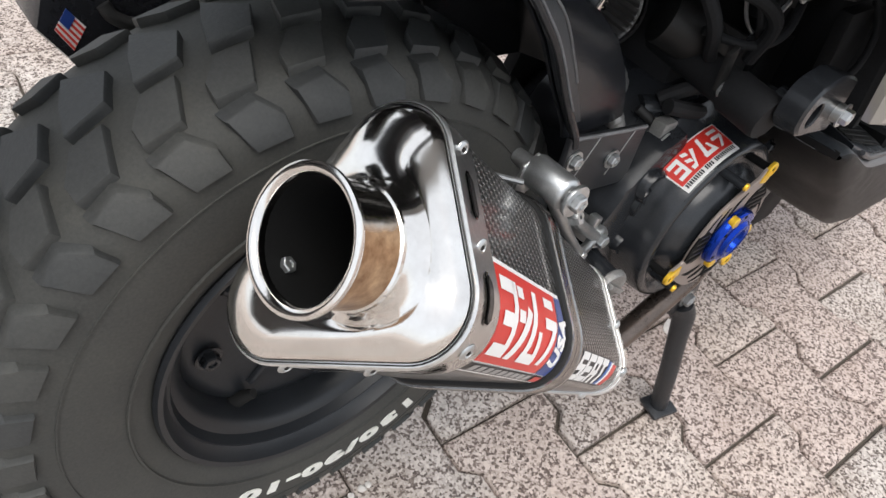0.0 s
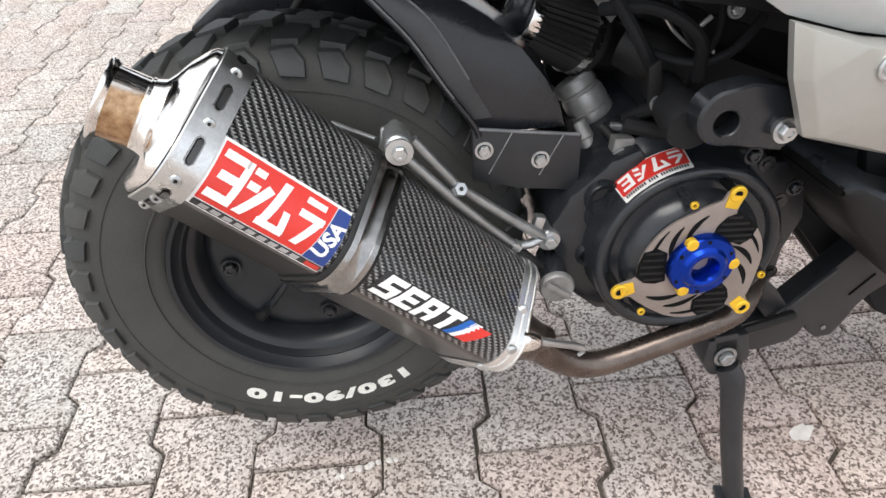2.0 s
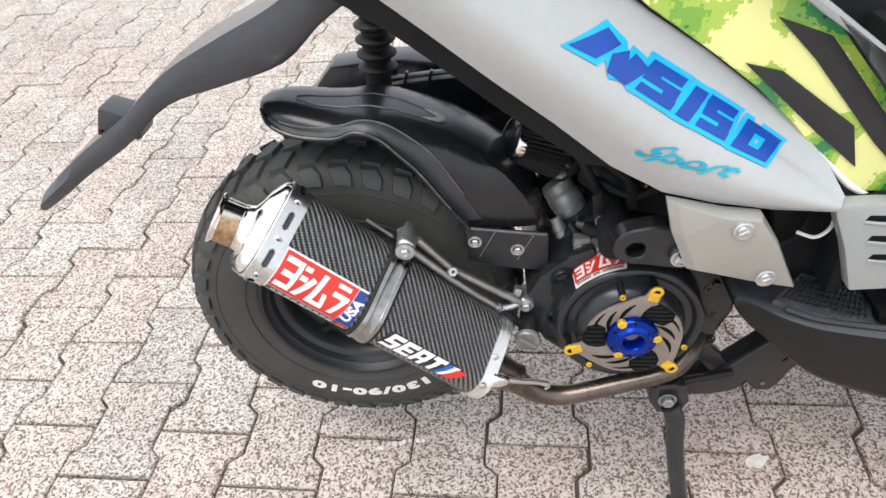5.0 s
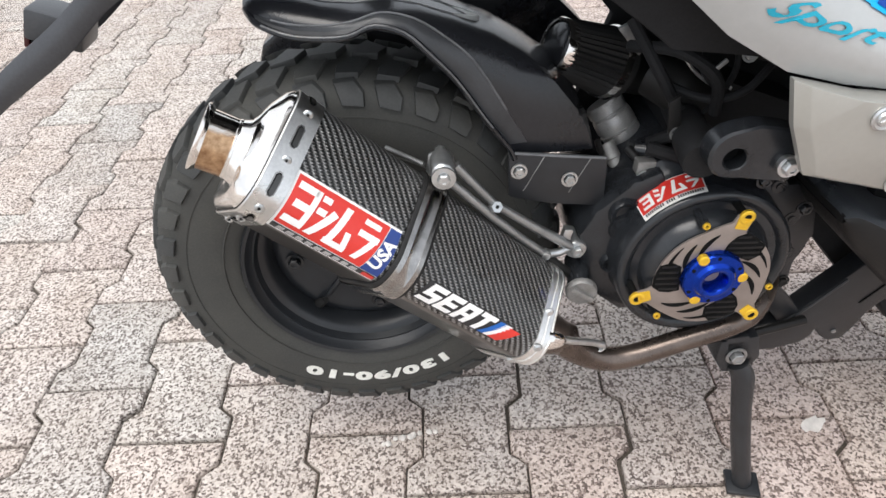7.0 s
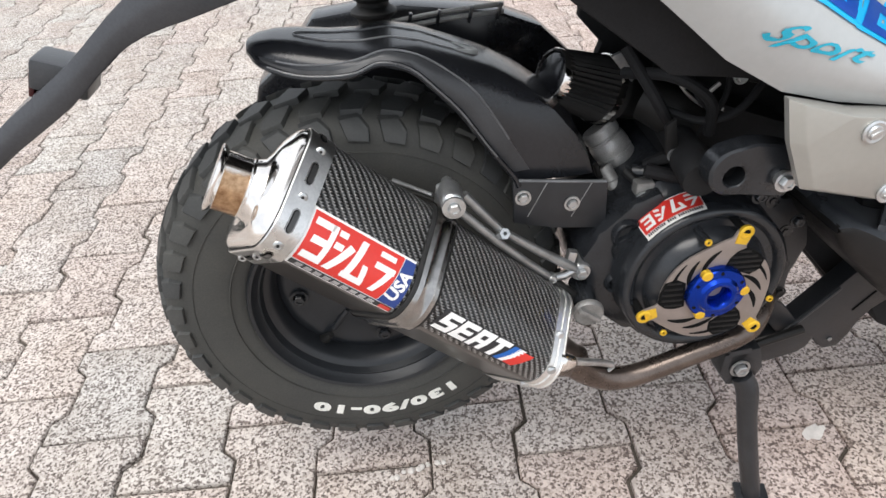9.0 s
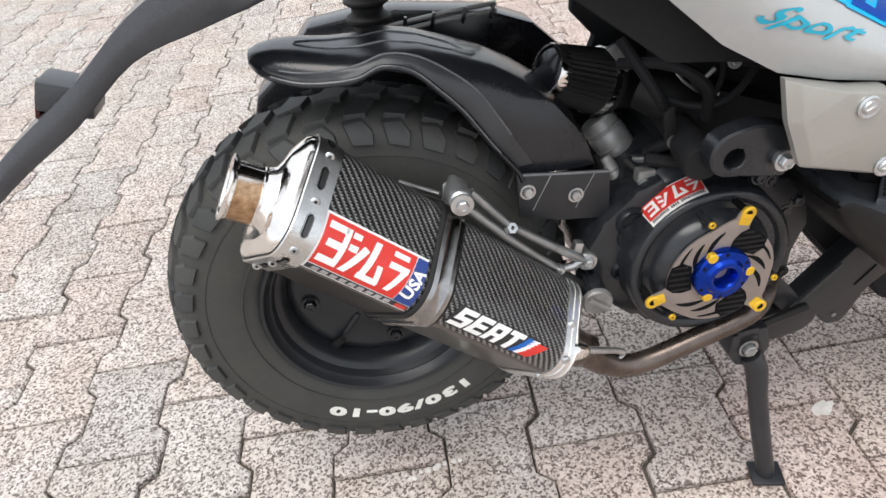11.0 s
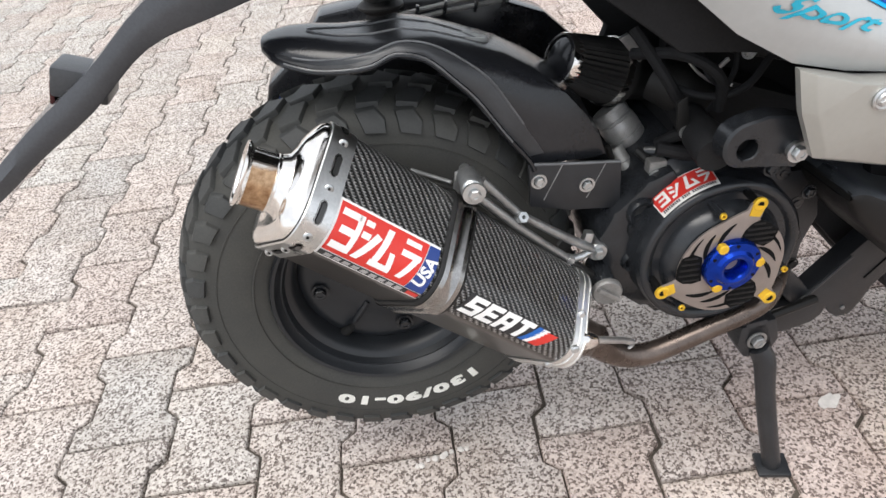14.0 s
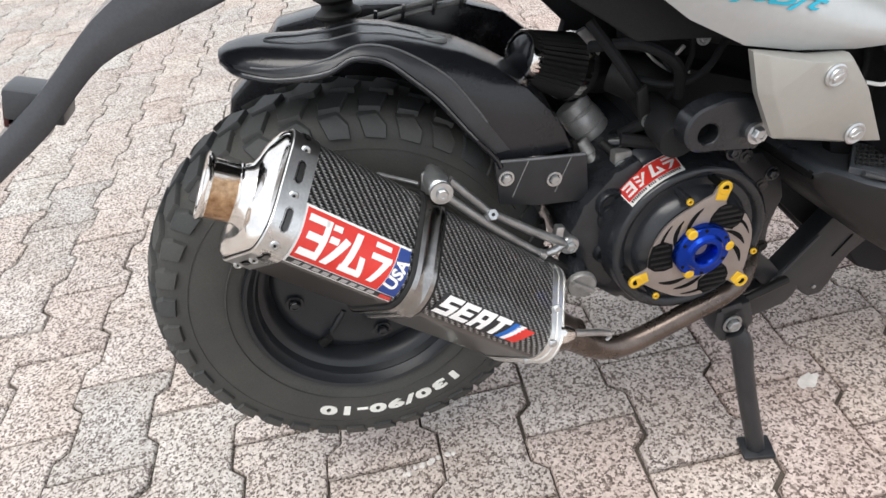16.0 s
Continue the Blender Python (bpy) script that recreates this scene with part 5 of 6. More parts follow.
    vent = part("vent_panel", slab([(0.5435, 0.2420), (0.590, 0.2420), (0.6330, 0.2400), (0.6400, 0.2235), (0.652, 0.175), (0.6610, 0.1340), (0.630, 0.1300), (0.5874, 0.1290), (0.5683, 0.1851), (0.5497, 0.2257)], -0.205, -0.185, 0.004), GREY_PLASTIC, scooter, "grey vent panel with three slots")
    for x, z in ((0.5765, 0.2265), (0.5855, 0.2010), (0.5935, 0.1765)):
        # vent openings are black plates with the shade in their colour
        part("vent_slot", slab([(x, z - 0.004), (x + 0.047, z - 0.007), (x + 0.046, z), (x + 0.004, z + 0.003)], -0.2056, -0.200, 0.0004), SOOT_AND_SHADE, vent)
        part("slot_lip", tube([(x, -0.2055, z - 0.0045), (x + 0.024, -0.2065, z - 0.0075), (x + 0.047, -0.2055, z - 0.0078)], 0.0018, 8), GREY_PLASTIC, vent)
    part("vent_liner", slab([(0.547, 0.2390), (0.590, 0.2390), (0.6310, 0.2370), (0.6370, 0.2225), (0.649, 0.175), (0.6580, 0.1360), (0.5890, 0.1310), (0.5705, 0.1851), (0.5520, 0.2257)], -0.1845, -0.1790, 0.001), INNER_BLACK, vent, "black inner side")
    trim = slab([(0.621, 0.285), (0.632, 0.240), (0.640, 0.240), (0.631, 0.286), (0.612, 0.331), (0.591, 0.3605), (0.560, 0.390), (0.50, 0.435), (0.42, 0.495), (0.41, 0.49), (0.49, 0.43), (0.550, 0.388), (0.585, 0.358), (0.605, 0.328)], -0.20, -0.18, 0.004)
    part("pillar_trim", trim, GREY_PLASTIC, scooter, "grey trim strip along the body panel")
    camo = slab([(0.18, 0.62), (0.26, 0.522), (0.35, 0.440), (0.41, 0.396), (0.455, 0.360), (0.50, 0.317), (0.535, 0.274), (0.56, 0.240), (0.638, 0.236), (0.628, 0.285), (0.61, 0.330), (0.588, 0.360), (0.555, 0.389), (0.49, 0.435), (0.40, 0.50), (0.28, 0.62)], -0.176, -0.150, 0.003)
    panel = part("camouflage_panel", camo, CAMO, scooter, "green and yellow camouflage side panel")
    part("white_edge", tube([(0.527, -0.1775, 0.2885), (0.5424, -0.1775, 0.2720), (0.565, -0.1775, 0.2500), (0.590, -0.1775, 0.2330)], [0.0012, 0.0030, 0.0040, 0.0030], 10), WHITE, panel, "white edge line of the film")
    part("panel_gap", slab([(0.515, 0.290), (0.528, 0.2865), (0.545, 0.2680), (0.590, 0.2300), (0.590, 0.2200), (0.540, 0.2200)], -0.1795, -0.1765, 0.0005), INNER_BLACK, panel)
    part("dark_stripe", slab([(0.46, 0.425), (0.51, 0.405), (0.578, 0.326), (0.645, 0.245), (0.640, 0.232), (0.577, 0.295), (0.500, 0.385)], -0.1790, -0.1755, 0.0005), MATT_BLACK, panel)
    part("dark_stripe", slab([(0.440, 0.385), (0.475, 0.375), (0.552, 0.316), (0.566, 0.270), (0.520, 0.310)], -0.1790, -0.1755, 0.0005), MATT_BLACK, panel)

    # added shell from fairing's upper edge to dark bodywork, keeps skylight out of the bay
    shell = [[(x, -0.172, z + 0.004), (x, -0.13, z + 0.010), (x, -0.06, z + 0.012)] for x, z in high]
    part("light_stop_shell", loft(shell, thick=0.003), INNER_BLACK, scooter)
    under = slab([(0.0, 0.505), (0.06, 0.465), (0.12, 0.423), (0.169, 0.382), (0.2215, 0.337), (0.28, 0.291), (0.304, 0.271), (0.36, 0.262), (0.42, 0.250), (0.42, 0.33), (0.30, 0.42), (0.20, 0.52), (0.08, 0.62), (0.0, 0.62)], -0.150, -0.130, 0.004)
    part("side_underpanel", under, INNER_BLACK, scooter, "black panel below the fairing")
    # inner dark structure under the seat
    core = slab([(0.10, 0.62), (0.06, 0.52), (0.16, 0.41), (0.25, 0.33), (0.33, 0.26), (0.40, 0.23), (0.50, 0.20), (0.57, 0.21), (0.64, 0.2), (0.64, 0.42), (0.5, 0.60)], -0.080, 0.150, 0.01)
    part("inner_body", core, INNER_BLACK, scooter, "matt black inner bodywork")
    seat = slab([(0.58, 0.15), (0.70, 0.135), (0.743, 0.170), (0.795, 0.224), (0.86, 0.262), (1.00, 0.31), (1.05, 0.75), (0.3, 0.75), (0.5, 0.6), (0.58, 0.42)], -0.045, 0.03, 0.008)
    part("seat_pan", seat, SEAT_BLACK, scooter, "black underside of the seat")
    # foot board
    above = [(0.474, 0.112), (0.484, 0.1165), (0.50, 0.1105), (0.53, 0.0945), (0.565, 0.080), (0.60, 0.071), (0.66, 0.059), (0.72, 0.050), (0.85, 0.031), (1.15, 0.005)]
    below = [(0.474, 0.104), (0.484, 0.086), (0.50, 0.066), (0.53, 0.037), (0.565, 0.000), (0.60, -0.029), (0.66, -0.060), (0.72, -0.079), (0.85, -0.097), (1.15, -0.130)]
    rows = []
    for (x, z1), (_, z0) in zip(above, below):
        k = min(1.0, (x - 0.474) / 0.05)
        out, h = -0.196 - 0.010 * math.sqrt(k), z1 - z0
        rows.append([(x, 0.150, z0), (x, out + 0.045, z0), (x, out + 0.014, z0 + 0.03 * h), (x, out + 0.003, z0 + 0.16 * h), (x, out, z0 + 0.45 * h), (x, out - 0.001, z0 + 0.80 * h), (x, out + 0.001, z1 - 0.07 * h), (x, out + 0.006, z1 - 0.01 * h), (x, out + 0.014, z1 + 0.001), (x, out + 0.05, z1), (x, 0.150, z1)])
    soft = [smooth_path([Vector(r[k]) for r in rows], 4) for k in range(11)]
    whole = [[c[i] for c in soft] for i in range(len(soft[0]))]
    foot = part("foot_board", loft([r[:7] for r in whole]), FOOT_BLACK, scooter, "black foot board, scuffed top painted with grey-blue sky sheen", 50)
    # upward faces take the colour with the sky's reflection painted in
    part("floor_panel", loft([r[6:] for r in whole]), FOOT_TOP_SHEEN, foot, "scuffed floor panel with grey-blue sky sheen in its colour", 50)
    part("nose_cap", slab([(0.474, 0.112), (0.4755, 0.1135), (0.4755, 0.104), (0.474, 0.105)], -0.193, 0.15, 0), FOOT_BLACK, foot)
    pad_top = [(0.520, -0.190, 0.1065), (0.575, -0.130, 0.0935), (0.622, -0.145, 0.0815), (0.652, -0.140, 0.0755), (0.634, -0.196, 0.0705), (0.575, -0.197, 0.0835)]
    bm = bmesh.new()
    rings = [[bm.verts.new((x + (0.585 - x) * k, y + (-0.165 - y) * k, z - dz)) for x, y, z in pad_top] for k, dz in ((-0.06, 0.030), (-0.02, 0.002), (0.0, 0.0))]
    for p, q in zip(rings, rings[1:]):
        for k in range(6):
            bm.faces.new([p[k], p[(k + 1) % 6], q[(k + 1) % 6], q[k]])
    bm.faces.new(rings[-1])
    part("heel_pad", bm, FOOT_TOP_SHEEN, foot, "raised heel pad with a hatched grip", 30)

    def pad_place(u, v):
        """A place on the heel pad: u along it, v across it."""
        a, b = Vector(pad_top[0]).lerp(Vector(pad_top[4]), u), Vector(pad_top[1]).lerp(Vector(pad_top[3]), u)
        return a.lerp(b, v) + Vector((0, 0, 0.001))

    for k in range(15):
        u = 0.06 + 0.062 * k
        part("pad_rib", tube([pad_place(u, 0.10), pad_place(min(0.97, u + 0.05), 0.86)], 0.0013, 6, soft=False), RUBBER_BLACK, foot)
    for k in range(5):
        v = 0.16 + 0.16 * k
        part("pad_cross_rib", tube([pad_place(0.05, v), pad_place(0.95, v + 0.02)], 0.0012, 6, soft=False), RUBBER_BLACK, foot)
    # black filler painted as the shade between pad and step
    part("step_gap", slab([(0.640, 0.082), (0.668, 0.078), (0.674, 0.050), (0.650, 0.050)], -0.190, -0.09, 0.002), SOOT_AND_SHADE, foot)
    part("step_block", slab([(0.666, 0.094), (0.700, 0.092), (0.724, 0.042), (0.672, 0.048)], -0.196, -0.085, 0.004), FOOT_TOP_SHEEN, foot, "ribbed step beside the heel pad")
    for k in range(4):
        part("step_rib", block((0.034, 0.005, 0.003), pose(0.683, -0.180 + 0.026 * k, 0.0935, 0, 3), 0.001), RUBBER_BLACK, foot)
    part("edge_bead", tube([(0.530, -0.1985, 0.1000), (0.565, -0.1990, 0.0840), (0.600, -0.1990, 0.0745), (0.660, -0.1990, 0.0620), (0.720, -0.1990, 0.0525), (0.850, -0.1990, 0.0335), (1.150, -0.1990, 0.0075)], 0.0030, 8), FLANGE_GREY, foot, "grey edge of the foot board")
    for k in range(6):
        part("tread_strip", block((0.050, 0.004, 0.003), pose(0.812 + 0.014 * k, -0.165 + 0.006 * k, 0.0362 - 0.0012 * k, 0, 5, 55 - 7 * k), 0.001), FOOT_TOP_SHEEN, foot)
    for line in ([(0.775, -0.062, 0.0400), (0.8209, -0.0358, 0.0352), (0.8909, -0.0478, 0.0290)], [(0.765, -0.066, 0.0412), (0.8593, -0.0971, 0.0316)], [(0.835, -0.005, 0.0338), (0.895, 0.005, 0.0284)], [(0.67, -0.19, 0.0545), (0.69, -0.10, 0.0515), (0.70, -0.03, 0.0495)]):
        part("floor_groove", tube([(x, y, z - 0.0008) for x, y, z in line], 0.0014, 6, soft=False), RUBBER_BLACK, foot)
    for shift in (0.0, 0.022):
        part("floor_ridge", tube([(0.862 + shift, 0.135, 0.0305 - 0.0018 * shift / 0.022), (0.872 + shift, 0.055, 0.0298 - 0.0018 * shift / 0.022)], 0.0035, 8, soft=False), FOOT_TOP_SHEEN, foot)
    shield = slab([(1.1, 0.05), (1.25, 0.4), (1.3, 0.8), (1.36, 0.8), (1.32, 0.4), (1.17, 0.0)], -0.2, 0.2, 0.02)
    part("leg_shield", shield, MATT_BLACK, scooter, "black leg shield")


build_body()


def build_stand():
    leg = tube([(0.4420, -0.150, -0.128), (0.4500, -0.156, -0.148), (0.4535, -0.164, -0.190), (0.4600, -0.174, -0.245), (0.4715, -0.183, -0.312), (0.4730, -0.185, -0.326)], [0.0130, 0.0140, 0.0125, 0.0125, 0.0122, 0.0122], 18)
    stand = part("centre_stand", leg, MATT_BLACK, scooter, "black tubular stand leg with a flat foot")
    part("leg_web", slab([(0.420, -0.085), (0.447, -0.083), (0.462, -0.130), (0.458, -0.160), (0.444, -0.160), (0.428, -0.130)], -0.150, -0.142, 0.002), MATT_BLACK, stand)
    part("foot_plate", block((0.043, 0.036, 0.007), pose(0.474, -0.186, -0.3290, 3.5, 0, -14), 0.003), MATT_BLACK, stand)
    part("pivot_plate", slab([(0.415, -0.09), (0.46, -0.085), (0.468, -0.12), (0.455, -0.145), (0.425, -0.142), (0.413, -0.12)], -0.150, -0.120, 0.004), MATT_BLACK, stand)
    part("pivot_bolt", bolt((0.4365, -0.1515, -0.1130), (0, -1, 0), 0.0085, 0.008), DULL_STEEL, stand)
    arm = slab([(0.455, -0.106), (0.4689, -0.1075), (0.5040, -0.1035), (0.5252, -0.0865), (0.5700, -0.0400), (0.600, -0.008), (0.650, 0.000), (0.672, -0.040), (0.645, -0.072), (0.6260, -0.0860), (0.6140, -0.1020), (0.6050, -0.1250), (0.5940, -0.1440), (0.5750, -0.1440), (0.5640, -0.1350), (0.5558, -0.1225), (0.5525, -0.1335), (0.5410, -0.1440), (0.5080, -0.1514), (0.455, -0.150)], -0.112, -0.084, 0.003)
    part("stand_arm", arm, MATT_BLACK, scooter, "black frame arm behind the stand")
    part("arm_fold", tube([(0.466, -0.1125, -0.1120), (0.5040, -0.1125, -0.1075), (0.5275, -0.1125, -0.0890), (0.5720, -0.1125, -0.0425)], 0.0022, 8, soft=False), MATT_BLACK, scooter)
    # black bar laid on the arm as the slot's shade
    part("arm_slot", tube([(0.598, -0.1118, -0.083), (0.622, -0.1118, -0.056)], 0.0016, 8, soft=False), SOOT_AND_SHADE, scooter, "dark slot in the frame arm")
    part("arm_nib", bolt((0.580, -0.112, -0.128), (0, -1, 0), 0.0032, 0.002, False), DULL_STEEL, scooter)
    part("under_bracket", slab([(0.6260, -0.0860), (0.6472, -0.1195), (0.6835, -0.1400), (0.7314, -0.1400), (0.760, -0.080), (0.640, -0.030)], -0.108, -0.080, 0.004), INNER_BLACK, scooter)
    strut = slab([(0.440, 0.100), (0.480, 0.098), (0.506, 0.060), (0.5120, 0.030), (0.5050, 0.010), (0.4990, -0.008), (0.4985, -0.030), (0.4950, -0.050), (0.5105, -0.066), (0.5260, -0.087), (0.520, -0.104), (0.5040, -0.104), (0.4905, -0.0860), (0.4778, -0.0688), (0.466, -0.040), (0.455, 0.0)], -0.111, -0.094, 0.003)
    part("frame_rail", strut, MATT_BLACK, scooter, "black frame strut beside the engine")
    part("rail_bolt", bolt((0.492, -0.111, -0.036), (0, -1, 0), 0.0055, 0.004), DARK_METAL, scooter)
    part("inner_board", slab([(0.505, 0.100), (0.530, 0.020), (0.548, -0.013), (0.610, -0.086), (0.660, -0.080), (0.700, 0.060), (0.640, 0.150), (0.540, 0.150)], -0.060, -0.050, 0.002), INNER_BLACK, scooter, "dark board between engine and foot board")
    part("board_edge", tube([(0.4788, -0.170, 0.1075), (0.4897, -0.172, 0.0879), (0.5078, -0.174, 0.0661), (0.5235, -0.176, 0.0553)], 0.0014, 8), FLANGE_GREY, scooter)
    part("stand_spring", tube([(0.46, -0.13, -0.10), (0.53, -0.12, -0.095)], 0.006, 10), DARK_METAL, stand)
    far_leg = tube([(0.438, 0.142, -0.112), (0.456, 0.166, -0.22), (0.472, 0.19, -0.338)], 0.0125, 14)
    part("stand_leg", far_leg, MATT_BLACK, stand)
    part("cross_tube", tube([(0.438, -0.14, -0.112), (0.438, 0.14, -0.112)], 0.012, 14), MATT_BLACK, stand)


build_stand()


def build_rear_top():
    """Rear mudguard tail, shock absorber, air box, filter and the engine's upper side."""
    near = [(-0.386, 0.1975), (-0.381, 0.1965), (-0.345, 0.217), (-0.300, 0.246), (-0.236, 0.283), (-0.167, 0.332), (-0.094, 0.352), (-0.018, 0.374), (0.035, 0.416), (0.10, 0.455)]
    depth = [0.010, 0.022, 0.029, 0.031, 0.033, 0.035, 0.05, 0.062, 0.062, 0.064]
    rows = []
    for (x, z), d in zip(near, depth):
        outer = [(x, -0.066, z), (x + 0.004, -0.069, z + d * 0.5), (x + 0.008, -0.062, z + d), (x + 0.010, -0.01, z + d + 0.004), (x + 0.008, 0.042, z + d), (x + 0.004, 0.048, z + d * 0.5), (x, 0.046, z)]
        rows.append(outer + [(a, -0.01 + (b + 0.01) * 0.93, c - 0.004) for a, b, c in outer[::-1]])
    rows = [[Vector(q) for q in r] for r in rows]
    soft = [smooth_path([r[j] for r in rows], 4) for j in range(14)]
    skin = [[s[i] for s in soft] for i in range(len(soft[0]))]
    tail = part("tail_mudguard", loft(skin, True), TAIL_BLACK, scooter, "long black tail mudguard", 50)
    part("tail_reflector", block((0.005, 0.030, 0.024), pose(-0.274, -0.026, 0.297, 0, 22), 0.0015), RED_LENS, tail, "dark red rear reflector")
    part("reflector_box", block((0.052, 0.044, 0.030), pose(-0.247, -0.022, 0.2990, 0, 22), 0.004), FLANGE_GREY, tail, "grey reflector housing")

    shock = part("shock_absorber", tube([(0.052, 0.118, 0.24), (0.066, 0.118, 0.56)], 0.014, 16, soft=False), DARK_METAL, scooter, "black ribbed rear shock absorber")
    ribs = [(0.018, 0.0)]
    for k in range(13):
        h = 0.03 + 0.02 * k
        ribs += [(0.019, h), (0.0275, h + 0.006), (0.0275, h + 0.009), (0.019, h + 0.015)]
    part("bellows", spin(ribs, (0.053, 0.118, 0.25), Vector((0.044, 0, 1)).normalized(), 32), RUBBER_BLACK, shock, "black rubber bellows")

    box = slab([(-0.089, 0.138), (-0.114, 0.176), (-0.104, 0.204), (-0.060, 0.236), (-0.034, 0.266), (-0.022, 0.279), (0.033, 0.283), (0.09, 0.283), (0.21, 0.262), (0.265, 0.238), (0.305, 0.198), (0.31, 0.13), (0.16, 0.08), (0.0, 0.09)], 0.150, 0.205, 0.006)
    air = part("air_box", box, GLOSS_BLACK, scooter, "black air box with a small flag sticker")
    a, b, c, d = (Vector(v) for v in ((-0.102, 0.175), (-0.092, 0.189), (-0.082, 0.174), (-0.093, 0.158)))

    def flag_piece(name, u0, u1, v0, v1, paint, y):
        q = [a.lerp(b, u).lerp(d.lerp(c, u), v) for u, v in ((u0, v0), (u1, v0), (u1, v1), (u0, v1))]
        part(name, slab([(p.x, p.y) for p in q], y, 0.1498, 0), paint, air)

    flag_piece("flag_sticker", 0, 1, 0, 1, WHITE, 0.1494)
    for k in range(5):
        flag_piece("flag_stripe", 0.02 + 0.2 * k, 0.12 + 0.2 * k, 0.0, 1.0, RED, 0.1491)
    flag_piece("flag_corner", 0.42, 1.0, 0.0, 0.45, NAVY, 0.1487)
    part("drain_hose", tube([(-0.069, 0.146, 0.190), (-0.064, 0.143, 0.181), (-0.047, 0.142, 0.174), (-0.019, 0.142, 0.184), (0.0, 0.142, 0.200), (0.03, 0.142, 0.235)], 0.0052, 12), RUBBER_BLACK, air, "black drain hose")
    part("box_flange", tube([(-0.089, 0.149, 0.138), (-0.03, 0.148, 0.128), (0.06, 0.148, 0.150), (0.12, 0.148, 0.18)], 0.004, 8), GLOSS_BLACK, air)
    part("flange_screw", bolt((0.02, 0.147, 0.205), (0, -1, 0), 0.006, 0.005), ZINC, air)
    for dz in (0.0, 0.0085):
        part("lid_rail", tube([(0.074, 0.10, 0.2690 + dz), (0.14, 0.10, 0.2735 + dz), (0.206, 0.10, 0.2750 + dz)], 0.0030, 8), CAST_GREY, air, "pale edge rail of the air box lid")
    for x in (0.094, 0.128, 0.166, 0.200):
        part("rail_clip", block((0.004, 0.008, 0.019), pose(x, 0.098, 0.2765, 0, 18), 0.001), GLOSS_BLACK, air)

    axis = Vector((0.88, 0.22, -0.42)).normalized()
    start = Vector((0.228, -0.013, 0.2355))
    n = 72
    rows = []
    for k in range(6):
        h = 0.010 + 0.066 * k / 5
        r0 = 0.0268 + 0.0080 * k / 5
        turn = Vector((0, 0, 1)).rotation_difference(axis).to_matrix()
        rows.append([start + turn @ Vector(((r0 + (0.0028 if j % 2 else 0)) * math.cos(2 * math.pi * j / n), (r0 + (0.0028 if j % 2 else 0)) * math.sin(2 * math.pi * j / n), h)) for j in range(n)])
    filt = part("air_filter", loft(rows, True), RUBBER_BLACK, scooter, "black pleated cone air filter with bright end", 20)
    part("filter_ring", spin([(0.0262, 0.005), (0.0282, 0.0045), (0.0292, 0.006), (0.0292, 0.0165), (0.0262, 0.0165)], start, axis, 40, True), CHROME, filt, "bright clamp ring")
    # polished cap coloured black to paint in the dark surroundings it mirrors
    part("filter_end", spin([(0, 0.0020), (0.0120, 0.0026), (0.0200, 0.0042), (0.0250, 0.0066), (0.0266, 0.0090), (0.0266, 0.014)], start, axis, 40), GLOSS_BLACK, filt, "domed chrome end cap, its dark reflection painted gloss black")
    part("filter_clamp", spin([(0.0365, 0.072), (0.0392, 0.072), (0.0392, 0.081), (0.0365, 0.081)], start, axis, 40, True), CHROME, filt, "bright hose clamp")
    part("filter_neck", spin([(0.039, 0.074), (0.0395, 0.088), (0.028, 0.094), (0.024, 0.13), (0, 0.13)], start, axis, 32), RUBBER_BLACK, filt)

    # breather and starter parts above the case
    boot_axis = Vector((0.50, -0.30, -0.81)).normalized()
    boot_top = Vector((0.2890, -0.010, 0.1640))
    bell = [(0, 0.0000), (0.0190, 0.0000), (0.0214, 0.0029), (0.0214, 0.0124), (0.0196, 0.0142), (0.0200, 0.0165), (0.0222, 0.0195), (0.0226, 0.0307), (0.0212, 0.0342), (0.0216, 0.0360), (0.0218, 0.0437),
            (0.0200, 0.0472), (0.0186, 0.0490), (0.0190, 0.0510), (0.0186, 0.0578), (0.0150, 0.0625), (0.0128, 0.0643), (0.0120, 0.0826), (0, 0.0826)]
    motor = part("cable_boot", spin(bell, boot_top, boot_axis, 36), BOOT_GREY, scooter, "scuffed grey ribbed rubber boot above the engine")
    for h, r in ((0.0360, 0.0217), (0.0510, 0.0190), (0.0165, 0.0205)):
        part("boot_ring", spin([(r - 0.003, -0.0022), (r, -0.0012), (r + 0.0010, 0), (r, 0.0012), (r - 0.003, 0.0022)], boot_top + boot_axis * h, boot_axis, 28), BOOT_GREY, motor)
    barrel = Vector((0.0128, -0.019, -0.027)).normalized()
    part("cast_barrel", spin([(0, 0), (0.0080, 0.0), (0.0092, 0.0015), (0.0092, 0.0180), (0.0078, 0.0195), (0.0078, 0.0330), (0.0068, 0.0345), (0, 0.0345)], (0.2862, -0.0455, 0.1310), barrel, 24), CAST_GREY, motor, "dull cast barrel beside the boot")
    part("barrel_arm", tube([(0.2870, -0.050, 0.122), (0.279, -0.054, 0.126), (0.274, -0.054, 0.140)], 0.0035, 10), DARK_METAL, motor)
    part("lever_tail", tube([(0.300, -0.061, 0.102), (0.290, -0.066, 0.092), (0.280, -0.072, 0.086)], 0.0042, 12), DARK_METAL, motor)
    part("lever_bolt", bolt((0.2988, -0.0644, 0.1040), (0.36, -0.54, -0.76), 0.0054, 0.006), ZINC, motor)
    part("cable_clamp", bolt((0.3135, -0.0985, 0.1145), (0, -1, 0), 0.0066, 0.009), ZINC, motor)
    part("clamp_block", block((0.020, 0.014, 0.025), pose(0.3155, -0.090, 0.1205, 0, 4), 0.002), CAST_GREY, motor)
